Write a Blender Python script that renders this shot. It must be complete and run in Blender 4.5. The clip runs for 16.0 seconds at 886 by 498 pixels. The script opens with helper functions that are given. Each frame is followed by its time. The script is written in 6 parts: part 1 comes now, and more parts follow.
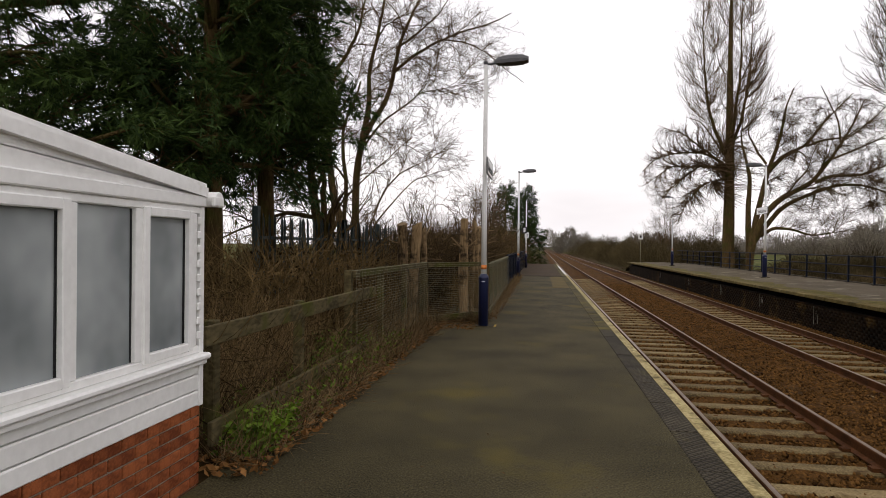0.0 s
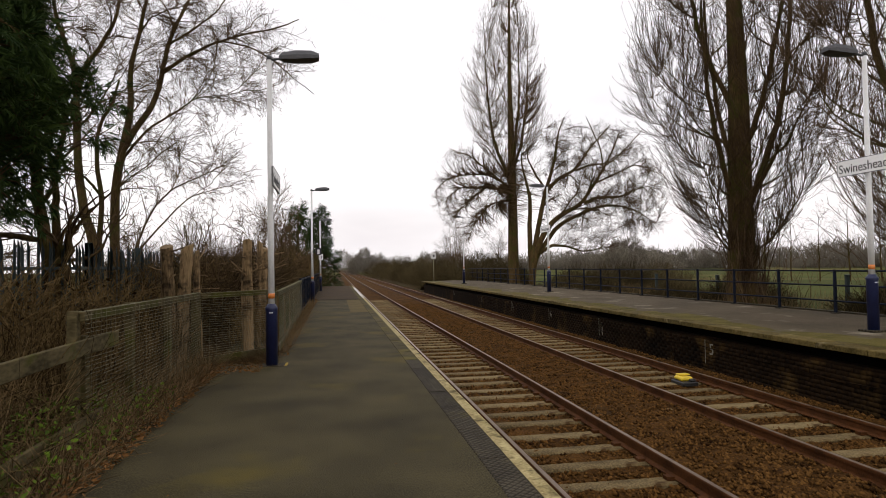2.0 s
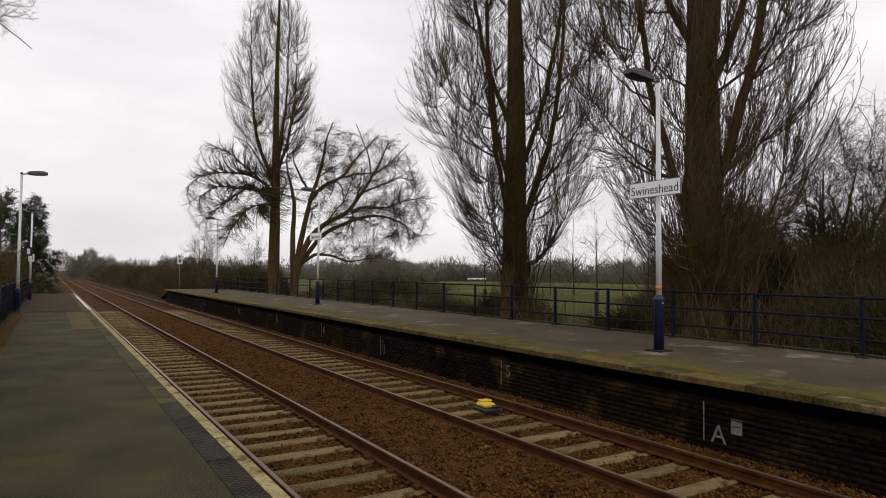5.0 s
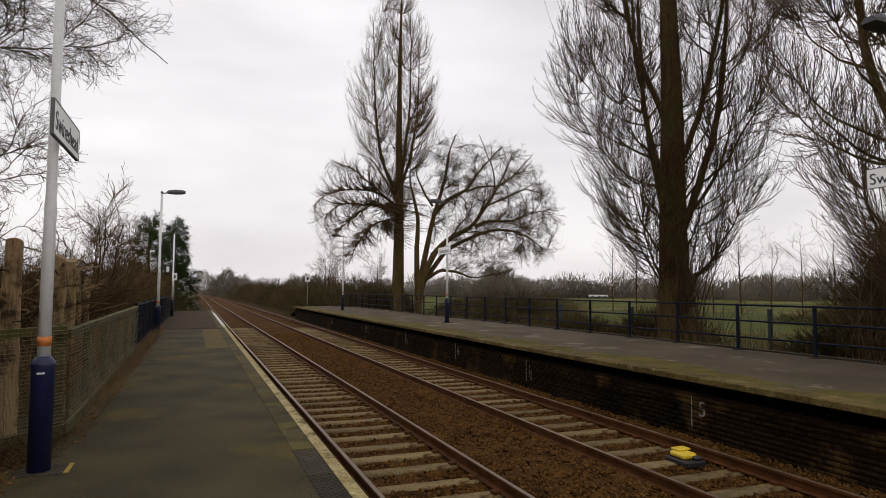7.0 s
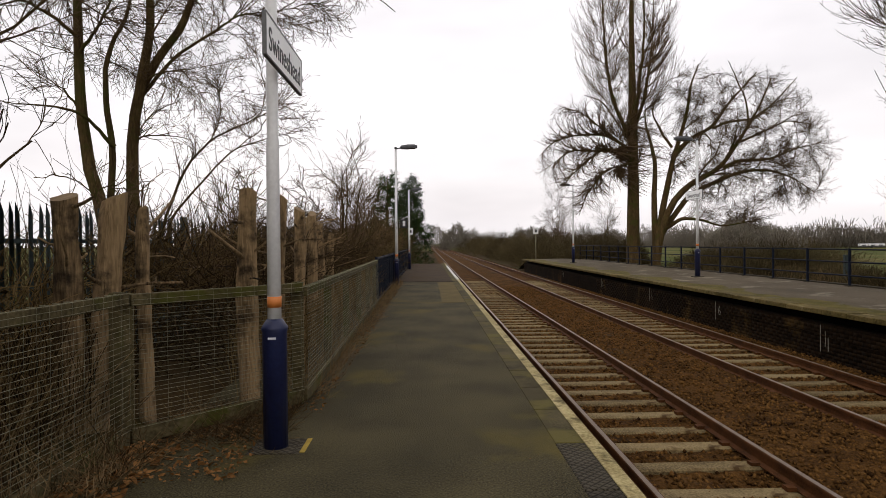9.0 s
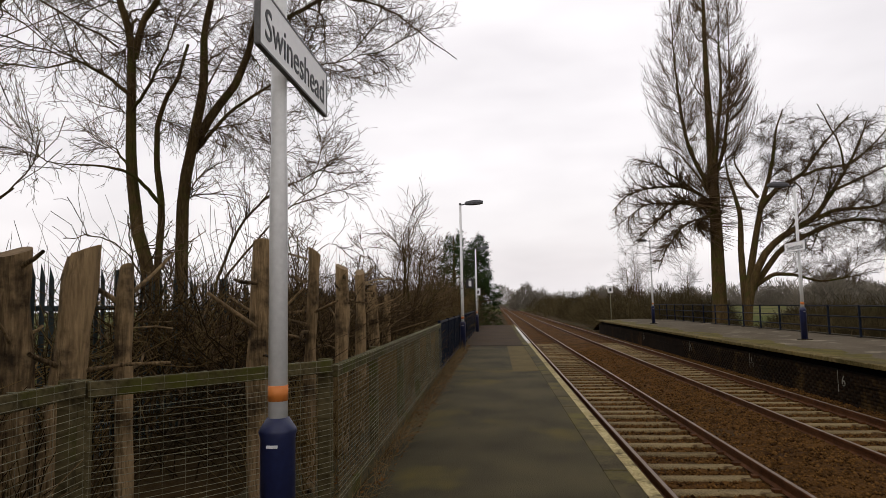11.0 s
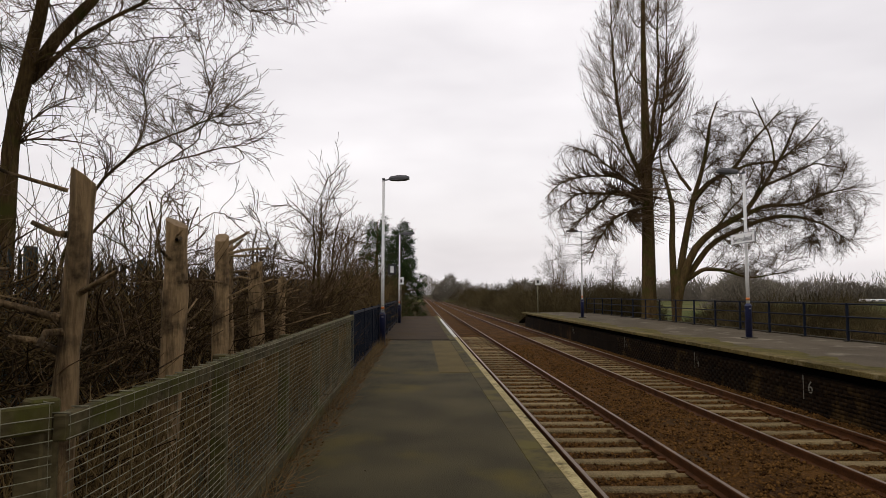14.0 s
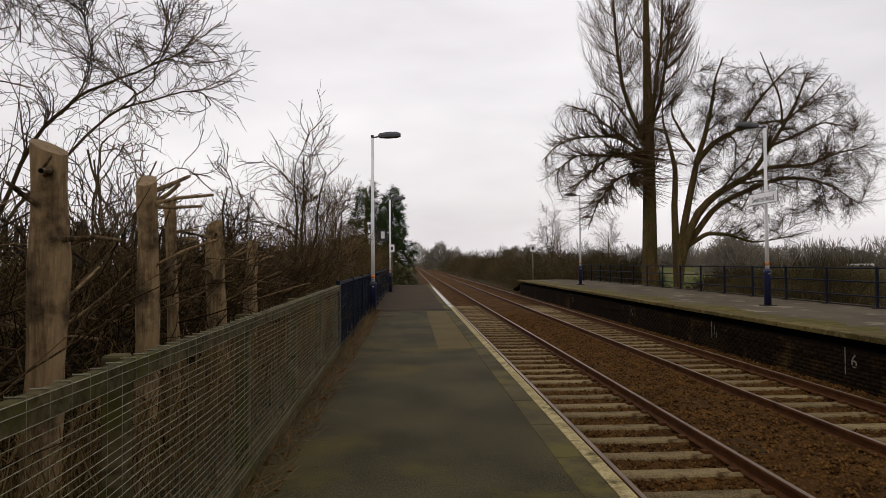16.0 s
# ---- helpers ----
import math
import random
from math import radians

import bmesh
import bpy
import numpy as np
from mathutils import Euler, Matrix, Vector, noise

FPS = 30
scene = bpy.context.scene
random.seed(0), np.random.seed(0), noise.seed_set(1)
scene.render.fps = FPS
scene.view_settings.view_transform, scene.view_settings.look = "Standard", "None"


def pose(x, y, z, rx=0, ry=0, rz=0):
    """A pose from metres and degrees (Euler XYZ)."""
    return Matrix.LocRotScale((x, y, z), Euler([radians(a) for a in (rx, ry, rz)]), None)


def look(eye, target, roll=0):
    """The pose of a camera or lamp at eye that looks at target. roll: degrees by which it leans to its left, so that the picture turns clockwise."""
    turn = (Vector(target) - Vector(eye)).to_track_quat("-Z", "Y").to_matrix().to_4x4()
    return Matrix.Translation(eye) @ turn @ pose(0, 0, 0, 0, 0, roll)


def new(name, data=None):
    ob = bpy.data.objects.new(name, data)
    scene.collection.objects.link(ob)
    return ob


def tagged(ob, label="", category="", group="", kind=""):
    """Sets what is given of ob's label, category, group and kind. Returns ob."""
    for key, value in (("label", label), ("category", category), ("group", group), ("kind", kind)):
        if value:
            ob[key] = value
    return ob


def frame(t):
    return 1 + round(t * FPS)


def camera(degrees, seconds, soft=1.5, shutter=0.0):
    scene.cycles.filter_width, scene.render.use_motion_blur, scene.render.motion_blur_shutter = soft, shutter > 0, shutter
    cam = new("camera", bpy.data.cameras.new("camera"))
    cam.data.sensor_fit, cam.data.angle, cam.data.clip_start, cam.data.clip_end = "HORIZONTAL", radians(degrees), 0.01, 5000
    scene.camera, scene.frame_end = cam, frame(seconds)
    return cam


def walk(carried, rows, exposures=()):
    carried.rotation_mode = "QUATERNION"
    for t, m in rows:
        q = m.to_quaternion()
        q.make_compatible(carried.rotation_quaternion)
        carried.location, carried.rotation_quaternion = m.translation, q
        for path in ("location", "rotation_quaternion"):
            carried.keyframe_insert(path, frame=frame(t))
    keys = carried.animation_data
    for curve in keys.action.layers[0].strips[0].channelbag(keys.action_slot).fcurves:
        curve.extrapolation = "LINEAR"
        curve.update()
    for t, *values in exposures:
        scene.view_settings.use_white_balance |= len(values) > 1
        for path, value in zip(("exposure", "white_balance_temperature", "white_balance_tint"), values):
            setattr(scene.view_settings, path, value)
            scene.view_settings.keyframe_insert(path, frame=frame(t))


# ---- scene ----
cam = camera(70.0, 16.0, soft=0.6)
# seconds, x, y, z, yaw, pitch, roll
PATH = [
    (0, -2.086, 0.000, 1.560, 8.79, -0.34, -0.63),
    (0.5, -2.123, 0.404, 1.576, 4.53, -0.66, 2.06),
    (1, -2.130, 0.825, 1.568, 5.34, 0.40, 0.47),
    (1.5, -2.114, 1.072, 1.566, -1.05, 0.28, 0.70),
    (2, -2.131, 1.495, 1.589, -9.66, 1.54, 0.96),
    (2.5, -2.142, 1.814, 1.606, -18.08, 3.35, -0.56),
    (3, -2.236, 2.138, 1.657, -27.36, 3.24, 1.06),
    (3.5, -2.252, 2.461, 1.697, -29.67, 2.44, 0.20),
    (3.7, -2.220, 2.569, 1.714, -29.60, 1.96, -0.53),
    (5.8, -2.166, 4.392, 1.621, -32.56, 2.38, -0.22),
    (6, -2.136, 4.596, 1.615, -29.70, 2.05, -0.46),
    (6.5, -2.016, 5.129, 1.666, -24.56, 3.31, -1.14),
    (7, -1.941, 5.700, 1.615, -21.40, 3.74, -0.29),
    (7.5, -1.997, 6.058, 1.607, -16.48, 2.01, 0.01),
    (8, -1.950, 6.517, 1.606, -8.38, 2.69, -1.18),
    (8.5, -1.961, 6.894, 1.631, -4.29, 1.15, 0.30),
    (9, -1.969, 7.337, 1.589, -1.32, -0.52, 0.51),
    (9.2, -1.955, 7.585, 1.562, 1.05, 0.92, -0.23),
    (11.3, -1.953, 9.037, 1.615, 4.87, 5.07, 1.12),
    (11.5, -1.981, 9.202, 1.597, 2.57, 5.01, 1.85),
    (12, -1.992, 9.678, 1.563, 0.11, 2.93, 0.56),
    (12.5, -1.973, 10.081, 1.571, -0.73, 2.07, -0.63),
    (13, -2.016, 10.494, 1.575, -4.07, 3.74, 1.52),
    (13.5, -2.000, 11.005, 1.586, -2.16, 4.56, -0.83),
    (14, -2.007, 11.444, 1.568, -2.07, 4.11, -0.06),
    (14.5, -2.012, 11.764, 1.563, -3.86, 2.60, 0.94),
    (15, -2.036, 12.244, 1.588, -2.66, 3.57, -1.06),
    (15.5, -2.037, 12.630, 1.553, -2.68, 3.35, -0.13),
    (16, -2.111, 13.011, 1.542, -2.99, 1.22, 0.39),
]
EXPOSURES = [(0.0, 0.08), (1.5, 0.08), (3.5, -0.18), (7.0, -0.22), (9.0, -0.02), (12.0, -0.2), (14.5, -0.23), (16.0, -0.28)]
SKY_STRENGTH = 0.135

walk(cam, [(t, pose(x, y, z, 90 + pitch, roll, yaw)) for t, x, y, z, yaw, pitch, roll in PATH], EXPOSURES)

# ---- world and light: overcast winter day ----
world = bpy.data.worlds.new("overcast_sky")
scene.world = world
world.use_nodes = True
wn, wl = world.node_tree.nodes, world.node_tree.links
wn.clear()
sky = wn.new("ShaderNodeTexSky")
sky.sky_type, sky.sun_disc, sky.sun_elevation, sky.sun_rotation = "NISHITA", False, radians(32), radians(200)
sky.dust_density, sky.air_density = 4.0, 1.5
wco = wn.new("ShaderNodeTexCoord")
wmap = wn.new("ShaderNodeMapping")
wmap.inputs["Scale"].default_value = (1.6, 1.6, 5.0)
wnoise = wn.new("ShaderNodeTexNoise")
wnoise.inputs["Scale"].default_value, wnoise.inputs["Detail"].default_value = 1.3, 4.0
wramp = wn.new("ShaderNodeValToRGB")
wramp.color_ramp.elements[0].position, wramp.color_ramp.elements[0].color = 0.3, (7.1, 6.7, 6.9, 1)
wramp.color_ramp.elements[1].position, wramp.color_ramp.elements[1].color = 0.7, (9.7, 9.25, 9.35, 1)
wmix = wn.new("ShaderNodeMix")
wmix.data_type = "RGBA"
wmix.inputs["Factor"].default_value = 0.9
wbg, wout = wn.new("ShaderNodeBackground"), wn.new("ShaderNodeOutputWorld")
wbg.inputs["Strength"].default_value = SKY_STRENGTH
wl.new(wco.outputs["Generated"], wmap.inputs["Vector"])
wl.new(wmap.outputs["Vector"], wnoise.inputs["Vector"])
wl.new(wnoise.outputs["Fac"], wramp.inputs["Fac"])
wl.new(sky.outputs["Color"], wmix.inputs["A"])
wl.new(wramp.outputs["Color"], wmix.inputs["B"])
wl.new(wmix.outputs["Result"], wbg.inputs["Color"])
wl.new(wbg.outputs["Background"], wout.inputs["Surface"])
sun = new("sun", bpy.data.lights.new("sun", "SUN"))
sun.data.energy, sun.data.angle, sun.data.color = 0.35, radians(25), (1.0, 0.97, 0.93)
sun.matrix_world = look((0, 0, 50), (0 + 20, 25, 20))

# ---- materials ----


def material(name, dark, light, scale=3.0, fine=40.0, rough=0.85, bump=0.3, metal=0.0, stain=None, stain_scale=0.6, stain_at=0.55, stretch=(1, 1, 1), spread=0.0, size=0.01, grain=1.0, contrast=0.3):
    """Two colours mixed by noise at two scales, with relief, and stains of a third colour."""
    m = bpy.data.materials.new(name)
    m.use_nodes = True
    n, l = m.node_tree.nodes, m.node_tree.links
    b = n["Principled BSDF"]
    co, mp = n.new("ShaderNodeTexCoord"), n.new("ShaderNodeMapping")
    mp.inputs["Scale"].default_value = stretch
    l.new(co.outputs["Object"], mp.inputs["Vector"])
    big, small = n.new("ShaderNodeTexNoise"), n.new("ShaderNodeTexNoise")
    big.inputs["Scale"].default_value, big.inputs["Detail"].default_value = scale, 5.0
    small.inputs["Scale"].default_value, small.inputs["Detail"].default_value = fine, 6.0
    for t in (big, small):
        l.new(mp.outputs["Vector"], t.inputs["Vector"])
    add = n.new("ShaderNodeMath")
    add.operation = "MULTIPLY_ADD"
    l.new(small.outputs["Fac"], add.inputs[0])
    add.inputs[1].default_value = grain
    l.new(big.outputs["Fac"], add.inputs[2])
    mid = 0.5 * (1 + grain)
    half = n.new("ShaderNodeMapRange")
    half.inputs["From Min"].default_value, half.inputs["From Max"].default_value = mid - contrast, mid + contrast
    l.new(add.outputs[0], half.inputs["Value"])
    fac = half.outputs["Result"]
    if spread:
        info = n.new("ShaderNodeObjectInfo")
        geo = n.new("ShaderNodeNewGeometry")
        mul = n.new("ShaderNodeMath")
        mul.operation = "MULTIPLY_ADD"
        mul.inputs[1].default_value = spread
        s2 = n.new("ShaderNodeMath")
        s2.operation = "ADD"
        l.new(info.outputs["Random"], s2.inputs[0])
        l.new(geo.outputs["Random Per Island"], s2.inputs[1])
        s3 = n.new("ShaderNodeMath")
        s3.operation = "SUBTRACT"
        l.new(s2.outputs[0], s3.inputs[0])
        s3.inputs[1].default_value = 1.0
        l.new(s3.outputs[0], mul.inputs[0])
        l.new(fac, mul.inputs[2])
        fac = mul.outputs[0]
    mix = n.new("ShaderNodeMix")
    mix.data_type = "RGBA"
    mix.inputs["A"].default_value, mix.inputs["B"].default_value = (*dark, 1), (*light, 1)
    l.new(fac, mix.inputs["Factor"])
    col = mix.outputs["Result"]
    if stain:
        st = n.new("ShaderNodeTexNoise")
        st.inputs["Scale"].default_value, st.inputs["Detail"].default_value, st.inputs["Roughness"].default_value = stain_scale, 7.0, 0.6
        l.new(co.outputs["Object"], st.inputs["Vector"])
        mr = n.new("ShaderNodeMapRange")
        mr.inputs["From Min"].default_value, mr.inputs["From Max"].default_value = stain_at, stain_at + 0.12
        l.new(st.outputs["Fac"], mr.inputs["Value"])
        sm = n.new("ShaderNodeMix")
        sm.data_type = "RGBA"
        l.new(mr.outputs["Result"], sm.inputs["Factor"])
        l.new(col, sm.inputs["A"])
        sm.inputs["B"].default_value = (*stain, 1)
        col = sm.outputs["Result"]
    l.new(col, b.inputs["Base Color"])
    b.inputs["Roughness"].default_value, b.inputs["Metallic"].default_value = rough, metal
    b.inputs["Specular IOR Level"].default_value = 0.05 if rough > 0.92 else 0.12 if rough > 0.6 else 0.45
    if bump:
        bp = n.new("ShaderNodeBump")
        bp.inputs["Strength"].default_value, bp.inputs["Distance"].default_value = bump, size
        l.new(add.outputs[0], bp.inputs["Height"])
        l.new(bp.outputs["Normal"], b.inputs["Normal"])
    return m


M_TARMAC = material("tarmac", (0.009, 0.0076, 0.0034), (0.094, 0.078, 0.036), 0.9, 75, 0.85, 0.6, stain=(0.088, 0.07, 0.017), stain_scale=0.55, stain_at=0.565, size=0.007, grain=2.2, contrast=0.42)
M_FARTOP = material("worn_far_tarmac", (0.0427, 0.0334, 0.0195), (0.1140, 0.0900, 0.0580), 0.9, 60, 0.9, 0.5, stain=(0.22, 0.19, 0.14), stain_scale=1.1, stain_at=0.58, stretch=(1, 0.5, 1), size=0.006)
M_MOSS = material("moss_strip", (0.05, 0.045, 0.014), (0.14, 0.115, 0.035), 2.5, 60, 0.95, 0.6, stain=(0.1, 0.09, 0.065), stain_scale=2.0, stain_at=0.55, size=0.01)
M_NAVYDARK = material("weathered_navy", (0.0036, 0.0054, 0.0112), (0.0081, 0.0117, 0.0240), 3, 30, 0.65, 0.15)
M_FADED = material("faded_yellow_paint", (0.25, 0.17, 0.03), (0.38, 0.27, 0.05), 8, 60, 0.8, 0.2)
M_TARMAC_OLD = material("old_tarmac", (0.0280, 0.0181, 0.0092), (0.0560, 0.0361, 0.0184), 1.0, 120, 0.9, 0.5, stain=(0.0408, 0.0245, 0.0046), stain_scale=0.5, stain_at=0.54, size=0.004)
M_PATCH = material("mossy_patch", (0.065, 0.05, 0.017), (0.125, 0.093, 0.034), 1.5, 120, 0.9, 0.4, size=0.004)
M_COPING = material("coping_stone", (0.025, 0.021, 0.014), (0.085, 0.072, 0.05), 3, 60, 0.85, 0.4, spread=0.4, stain=(0.075, 0.06, 0.018), stain_scale=1.5, stain_at=0.6)
M_TANCOPING = material("mossy_tan_coping", (0.024, 0.019, 0.009), (0.1, 0.082, 0.04), 2.5, 60, 0.9, 0.4, spread=0.4, stain=(0.1, 0.085, 0.025), stain_scale=1.5, stain_at=0.5)
M_FARCOPING = material("mossy_coping", (0.045, 0.034, 0.009), (0.145, 0.108, 0.036), 3, 26, 0.9, 0.8, spread=0.6, stain=(0.2, 0.16, 0.08), stain_scale=3.5, stain_at=0.58, size=0.02)
M_LINE = material("worn_edge_paint", (0.2, 0.155, 0.06), (0.48, 0.4, 0.2), 5, 40, 0.8, 0.5, stain=(0.085, 0.065, 0.025), stain_scale=4, stain_at=0.53)
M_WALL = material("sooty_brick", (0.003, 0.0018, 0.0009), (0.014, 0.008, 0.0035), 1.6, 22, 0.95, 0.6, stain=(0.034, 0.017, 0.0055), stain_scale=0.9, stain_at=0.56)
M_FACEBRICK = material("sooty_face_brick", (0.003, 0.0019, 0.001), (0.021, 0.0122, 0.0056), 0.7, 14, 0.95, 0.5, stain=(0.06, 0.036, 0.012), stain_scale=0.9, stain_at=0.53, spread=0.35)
# near-black that paints the coping overhang's shadow into the recess below it
M_RECESS_SHADE = material("recess_shade_black", (0.0012, 0.001, 0.0008), (0.004, 0.003, 0.002), 2, 30, 0.95, 0.4)
M_SIGN = material("white_enamel", (0.86, 0.86, 0.85), (0.92, 0.92, 0.91), 2, 30, 0.4, 0.03)
M_GREYEDGE = material("grey_sign_edge", (0.1, 0.1, 0.1), (0.16, 0.16, 0.16), 4, 40, 0.6, 0.05)
M_BALLAST = material("ballast", (0.022, 0.0098, 0.0024), (0.115, 0.055, 0.014), 1.5, 26, 0.95, 1.0, stain=(0.045, 0.03, 0.015), stain_scale=0.5, stain_at=0.62, size=0.06)
M_STONE = material("ballast_stone", (0.02, 0.009, 0.0024), (0.13, 0.064, 0.018), 4, 30, 0.95, 0.4, spread=1.0)
M_SLEEPER = material("sleeper_concrete", (0.055, 0.038, 0.016), (0.26, 0.195, 0.095), 3, 40, 0.9, 0.4, spread=0.5, stain=(0.06, 0.034, 0.012), stain_scale=3, stain_at=0.56)
M_RAIL = material("rusty_rail", (0.036, 0.0135, 0.004), (0.11, 0.042, 0.013), 4, 60, 0.75, 0.3, 0.1)
M_RAILTOP = material("rail_head", (0.12, 0.08, 0.05), (0.22, 0.165, 0.12), 2, 60, 0.45, 0.1, 0.5)
M_WHITE = material("white_paint", (0.62, 0.62, 0.61), (0.76, 0.76, 0.75), 2, 30, 0.5, 0.1, stain=(0.5, 0.49, 0.46), stain_scale=3, stain_at=0.62)
M_UPVC = material("white_upvc", (0.8, 0.795, 0.77), (0.92, 0.915, 0.89), 2, 20, 0.35, 0.05, stain=(0.58, 0.57, 0.48), stain_scale=2.2, stain_at=0.66)
M_BLUE = material("navy_paint", (0.005, 0.008, 0.038), (0.010, 0.016, 0.064), 3, 30, 0.45, 0.15)
M_ORANGE = material("orange_band", (0.55, 0.17, 0.03), (0.65, 0.22, 0.05), 6, 30, 0.5, 0.1)
M_LAMP = material("lamp_housing", (0.04, 0.04, 0.045), (0.075, 0.075, 0.08), 5, 40, 0.5, 0.1)
M_BLACK = material("black_lettering", (0.012, 0.012, 0.012), (0.02, 0.02, 0.02), 5, 30, 0.5, 0.0)
M_WOOD = material("weathered_timber", (0.03, 0.024, 0.01), (0.13, 0.104, 0.05), 4, 30, 0.9, 0.5, stain=(0.062, 0.062, 0.012), stain_scale=2.2, stain_at=0.52, stretch=(1, 0.35, 1))
M_POLE = material("bare_cut_wood", (0.06, 0.038, 0.018), (0.33, 0.225, 0.115), 2.5, 16, 0.9, 1.0, stain=(0.026, 0.018, 0.01), stain_scale=2.6, stain_at=0.5, stretch=(3, 3, 0.4), spread=0.7, size=0.04)
M_CUT = material("cut_wood_end", (0.16, 0.11, 0.06), (0.28, 0.2, 0.12), 6, 40, 0.9, 0.3)
M_WIRE = material("galvanised_wire", (0.13, 0.125, 0.08), (0.34, 0.32, 0.22), 8, 60, 0.7, 0.1, 0.2)
M_BARK = material("bark", (0.0342, 0.0218, 0.0104), (0.1152, 0.0773, 0.0312), 2.0, 12, 0.95, 1.0, stain=(0.058, 0.056, 0.014), stain_scale=1.2, stain_at=0.5, stretch=(2.5, 2.5, 0.5), size=0.05)
M_TWIG = material("twig_bark", (0.05, 0.032, 0.017), (0.135, 0.09, 0.05), 2.0, 20, 0.95, 0.0, spread=0.6)
M_BRUSH = material("dead_brush", (0.02, 0.0125, 0.005), (0.17, 0.115, 0.048), 1.2, 20, 0.95, 0.0, spread=1.1)
M_STRAW = material("dead_stalks", (0.045, 0.028, 0.012), (0.24, 0.165, 0.08), 1.2, 20, 0.95, 0.0, spread=1.2)
M_LEAF = material("fallen_leaves", (0.0970, 0.0443, 0.0124), (0.2695, 0.1330, 0.0424), 2, 20, 0.9, 0.0, spread=0.9)
M_GREEN = material("green_weeds", (0.04, 0.07, 0.006), (0.13, 0.2, 0.016), 3, 20, 0.7, 0.0, spread=0.8)
M_CONIFER = material("conifer_foliage", (0.015, 0.03, 0.007), (0.055, 0.087, 0.0165), 0.7, 8, 0.85, 0.0, spread=0.7)
M_EARTH = material("rough_earth", (0.0243, 0.0153, 0.0065), (0.0594, 0.0374, 0.0143), 0.8, 14, 0.95, 0.8, stain=(0.0324, 0.0306, 0.0078), stain_scale=0.3, stain_at=0.52, size=0.05)
M_FIELD = material("winter_field", (0.034, 0.042, 0.009), (0.076, 0.084, 0.018), 0.05, 6, 0.95, 0.4, stain=(0.12, 0.103, 0.035), stain_scale=0.03, stain_at=0.49, size=0.05)
M_PALISADE = material("dark_green_palisade", (0.010, 0.02, 0.02), (0.03, 0.045, 0.045), 4, 40, 0.6, 0.1)
M_BRICK = material("red_brick", (0.13, 0.034, 0.012), (0.33, 0.1, 0.035), 6, 50, 0.9, 0.5, spread=0.8, stain=(0.09, 0.045, 0.022), stain_scale=5, stain_at=0.6)
M_MORTAR = material("mortar", (0.2, 0.17, 0.13), (0.34, 0.3, 0.24), 6, 60, 0.95, 0.4)
M_YELLOW = material("yellow_plastic", (0.6, 0.42, 0.02), (0.75, 0.56, 0.04), 6, 40, 0.5, 0.1)
M_HEDGE = material("distant_scrub", (0.03, 0.023, 0.01), (0.11, 0.085, 0.04), 0.5, 6, 0.95, 0.0, spread=0.8)
# twigs of the distance, lightened to paint aerial haze into the base colour
M_BELT_HAZE = material("haze_paled_twigs", (0.1, 0.088, 0.07), (0.22, 0.195, 0.155), 0.4, 5, 0.95, 0.0, spread=0.5)
M_NUMBER = material("chalk_white_paint", (0.1312, 0.1208, 0.0986), (0.2250, 0.2096, 0.1725), 6, 40, 0.8, 0.1)


def paver_relief(m, size):
    """Adds a small square grid relief to a paving material, with painted groove shade."""
    n, l = m.node_tree.nodes, m.node_tree.links
    co, ck, mp, bp = n.new("ShaderNodeTexCoord"), n.new("ShaderNodeTexVoronoi"), n.new("ShaderNodeMapping"), n.new("ShaderNodeBump")
    mp.inputs["Rotation"].default_value = (0, 0, radians(45))
    ck.feature, ck.distance = "F1", "CHEBYCHEV"
    ck.inputs["Scale"].default_value, ck.inputs["Randomness"].default_value = 1 / size, 0.05
    bp.inputs["Strength"].default_value, bp.inputs["Distance"].default_value, bp.invert = 1.0, 0.012, True
    l.new(co.outputs["Object"], mp.inputs["Vector"])
    l.new(mp.outputs["Vector"], ck.inputs["Vector"])
    l.new(ck.outputs["Distance"], bp.inputs["Height"])
    # shading of the grooves painted in: base colour multiplied darker towards cell edges
    groove_shade, mr = n.new("ShaderNodeMix"), n.new("ShaderNodeMapRange")
    groove_shade.data_type, groove_shade.blend_type = "RGBA", "MULTIPLY"
    mr.inputs["From Min"].default_value, mr.inputs["From Max"].default_value = 0.3, 0.48
    l.new(ck.outputs["Distance"], mr.inputs["Value"])
    l.new(mr.outputs["Result"], groove_shade.inputs["Factor"])
    l.new(n["Principled BSDF"].inputs["Base Color"].links[0].from_socket, groove_shade.inputs["A"])
    groove_shade.inputs["B"].default_value = (0.25, 0.24, 0.2, 1)
    l.new(groove_shade.outputs["Result"], n["Principled BSDF"].inputs["Base Color"])
    old = n["Principled BSDF"].inputs["Normal"].links[0].from_socket
    l.new(old, bp.inputs["Normal"])
    l.new(bp.outputs["Normal"], n["Principled BSDF"].inputs["Normal"])


paver_relief(M_COPING, 0.05)

# ---- building helpers ----


def part(name, bm, mat, parent=None, label=""):
    me = bpy.data.meshes.new(name)
    bm.to_mesh(me)
    bm.free()
    me.materials.append(mat)
    ob = new(name, me)
    if parent:
        ob.parent = parent
    if label:
        ob["label"] = label
    return ob


def thing(name, place=(0, 0, 0), label="", category="", group="", kind=""):
    ob = new(name)
    ob.location = place
    ob.empty_display_size = 0.2
    return tagged(ob, label, category, group, kind)


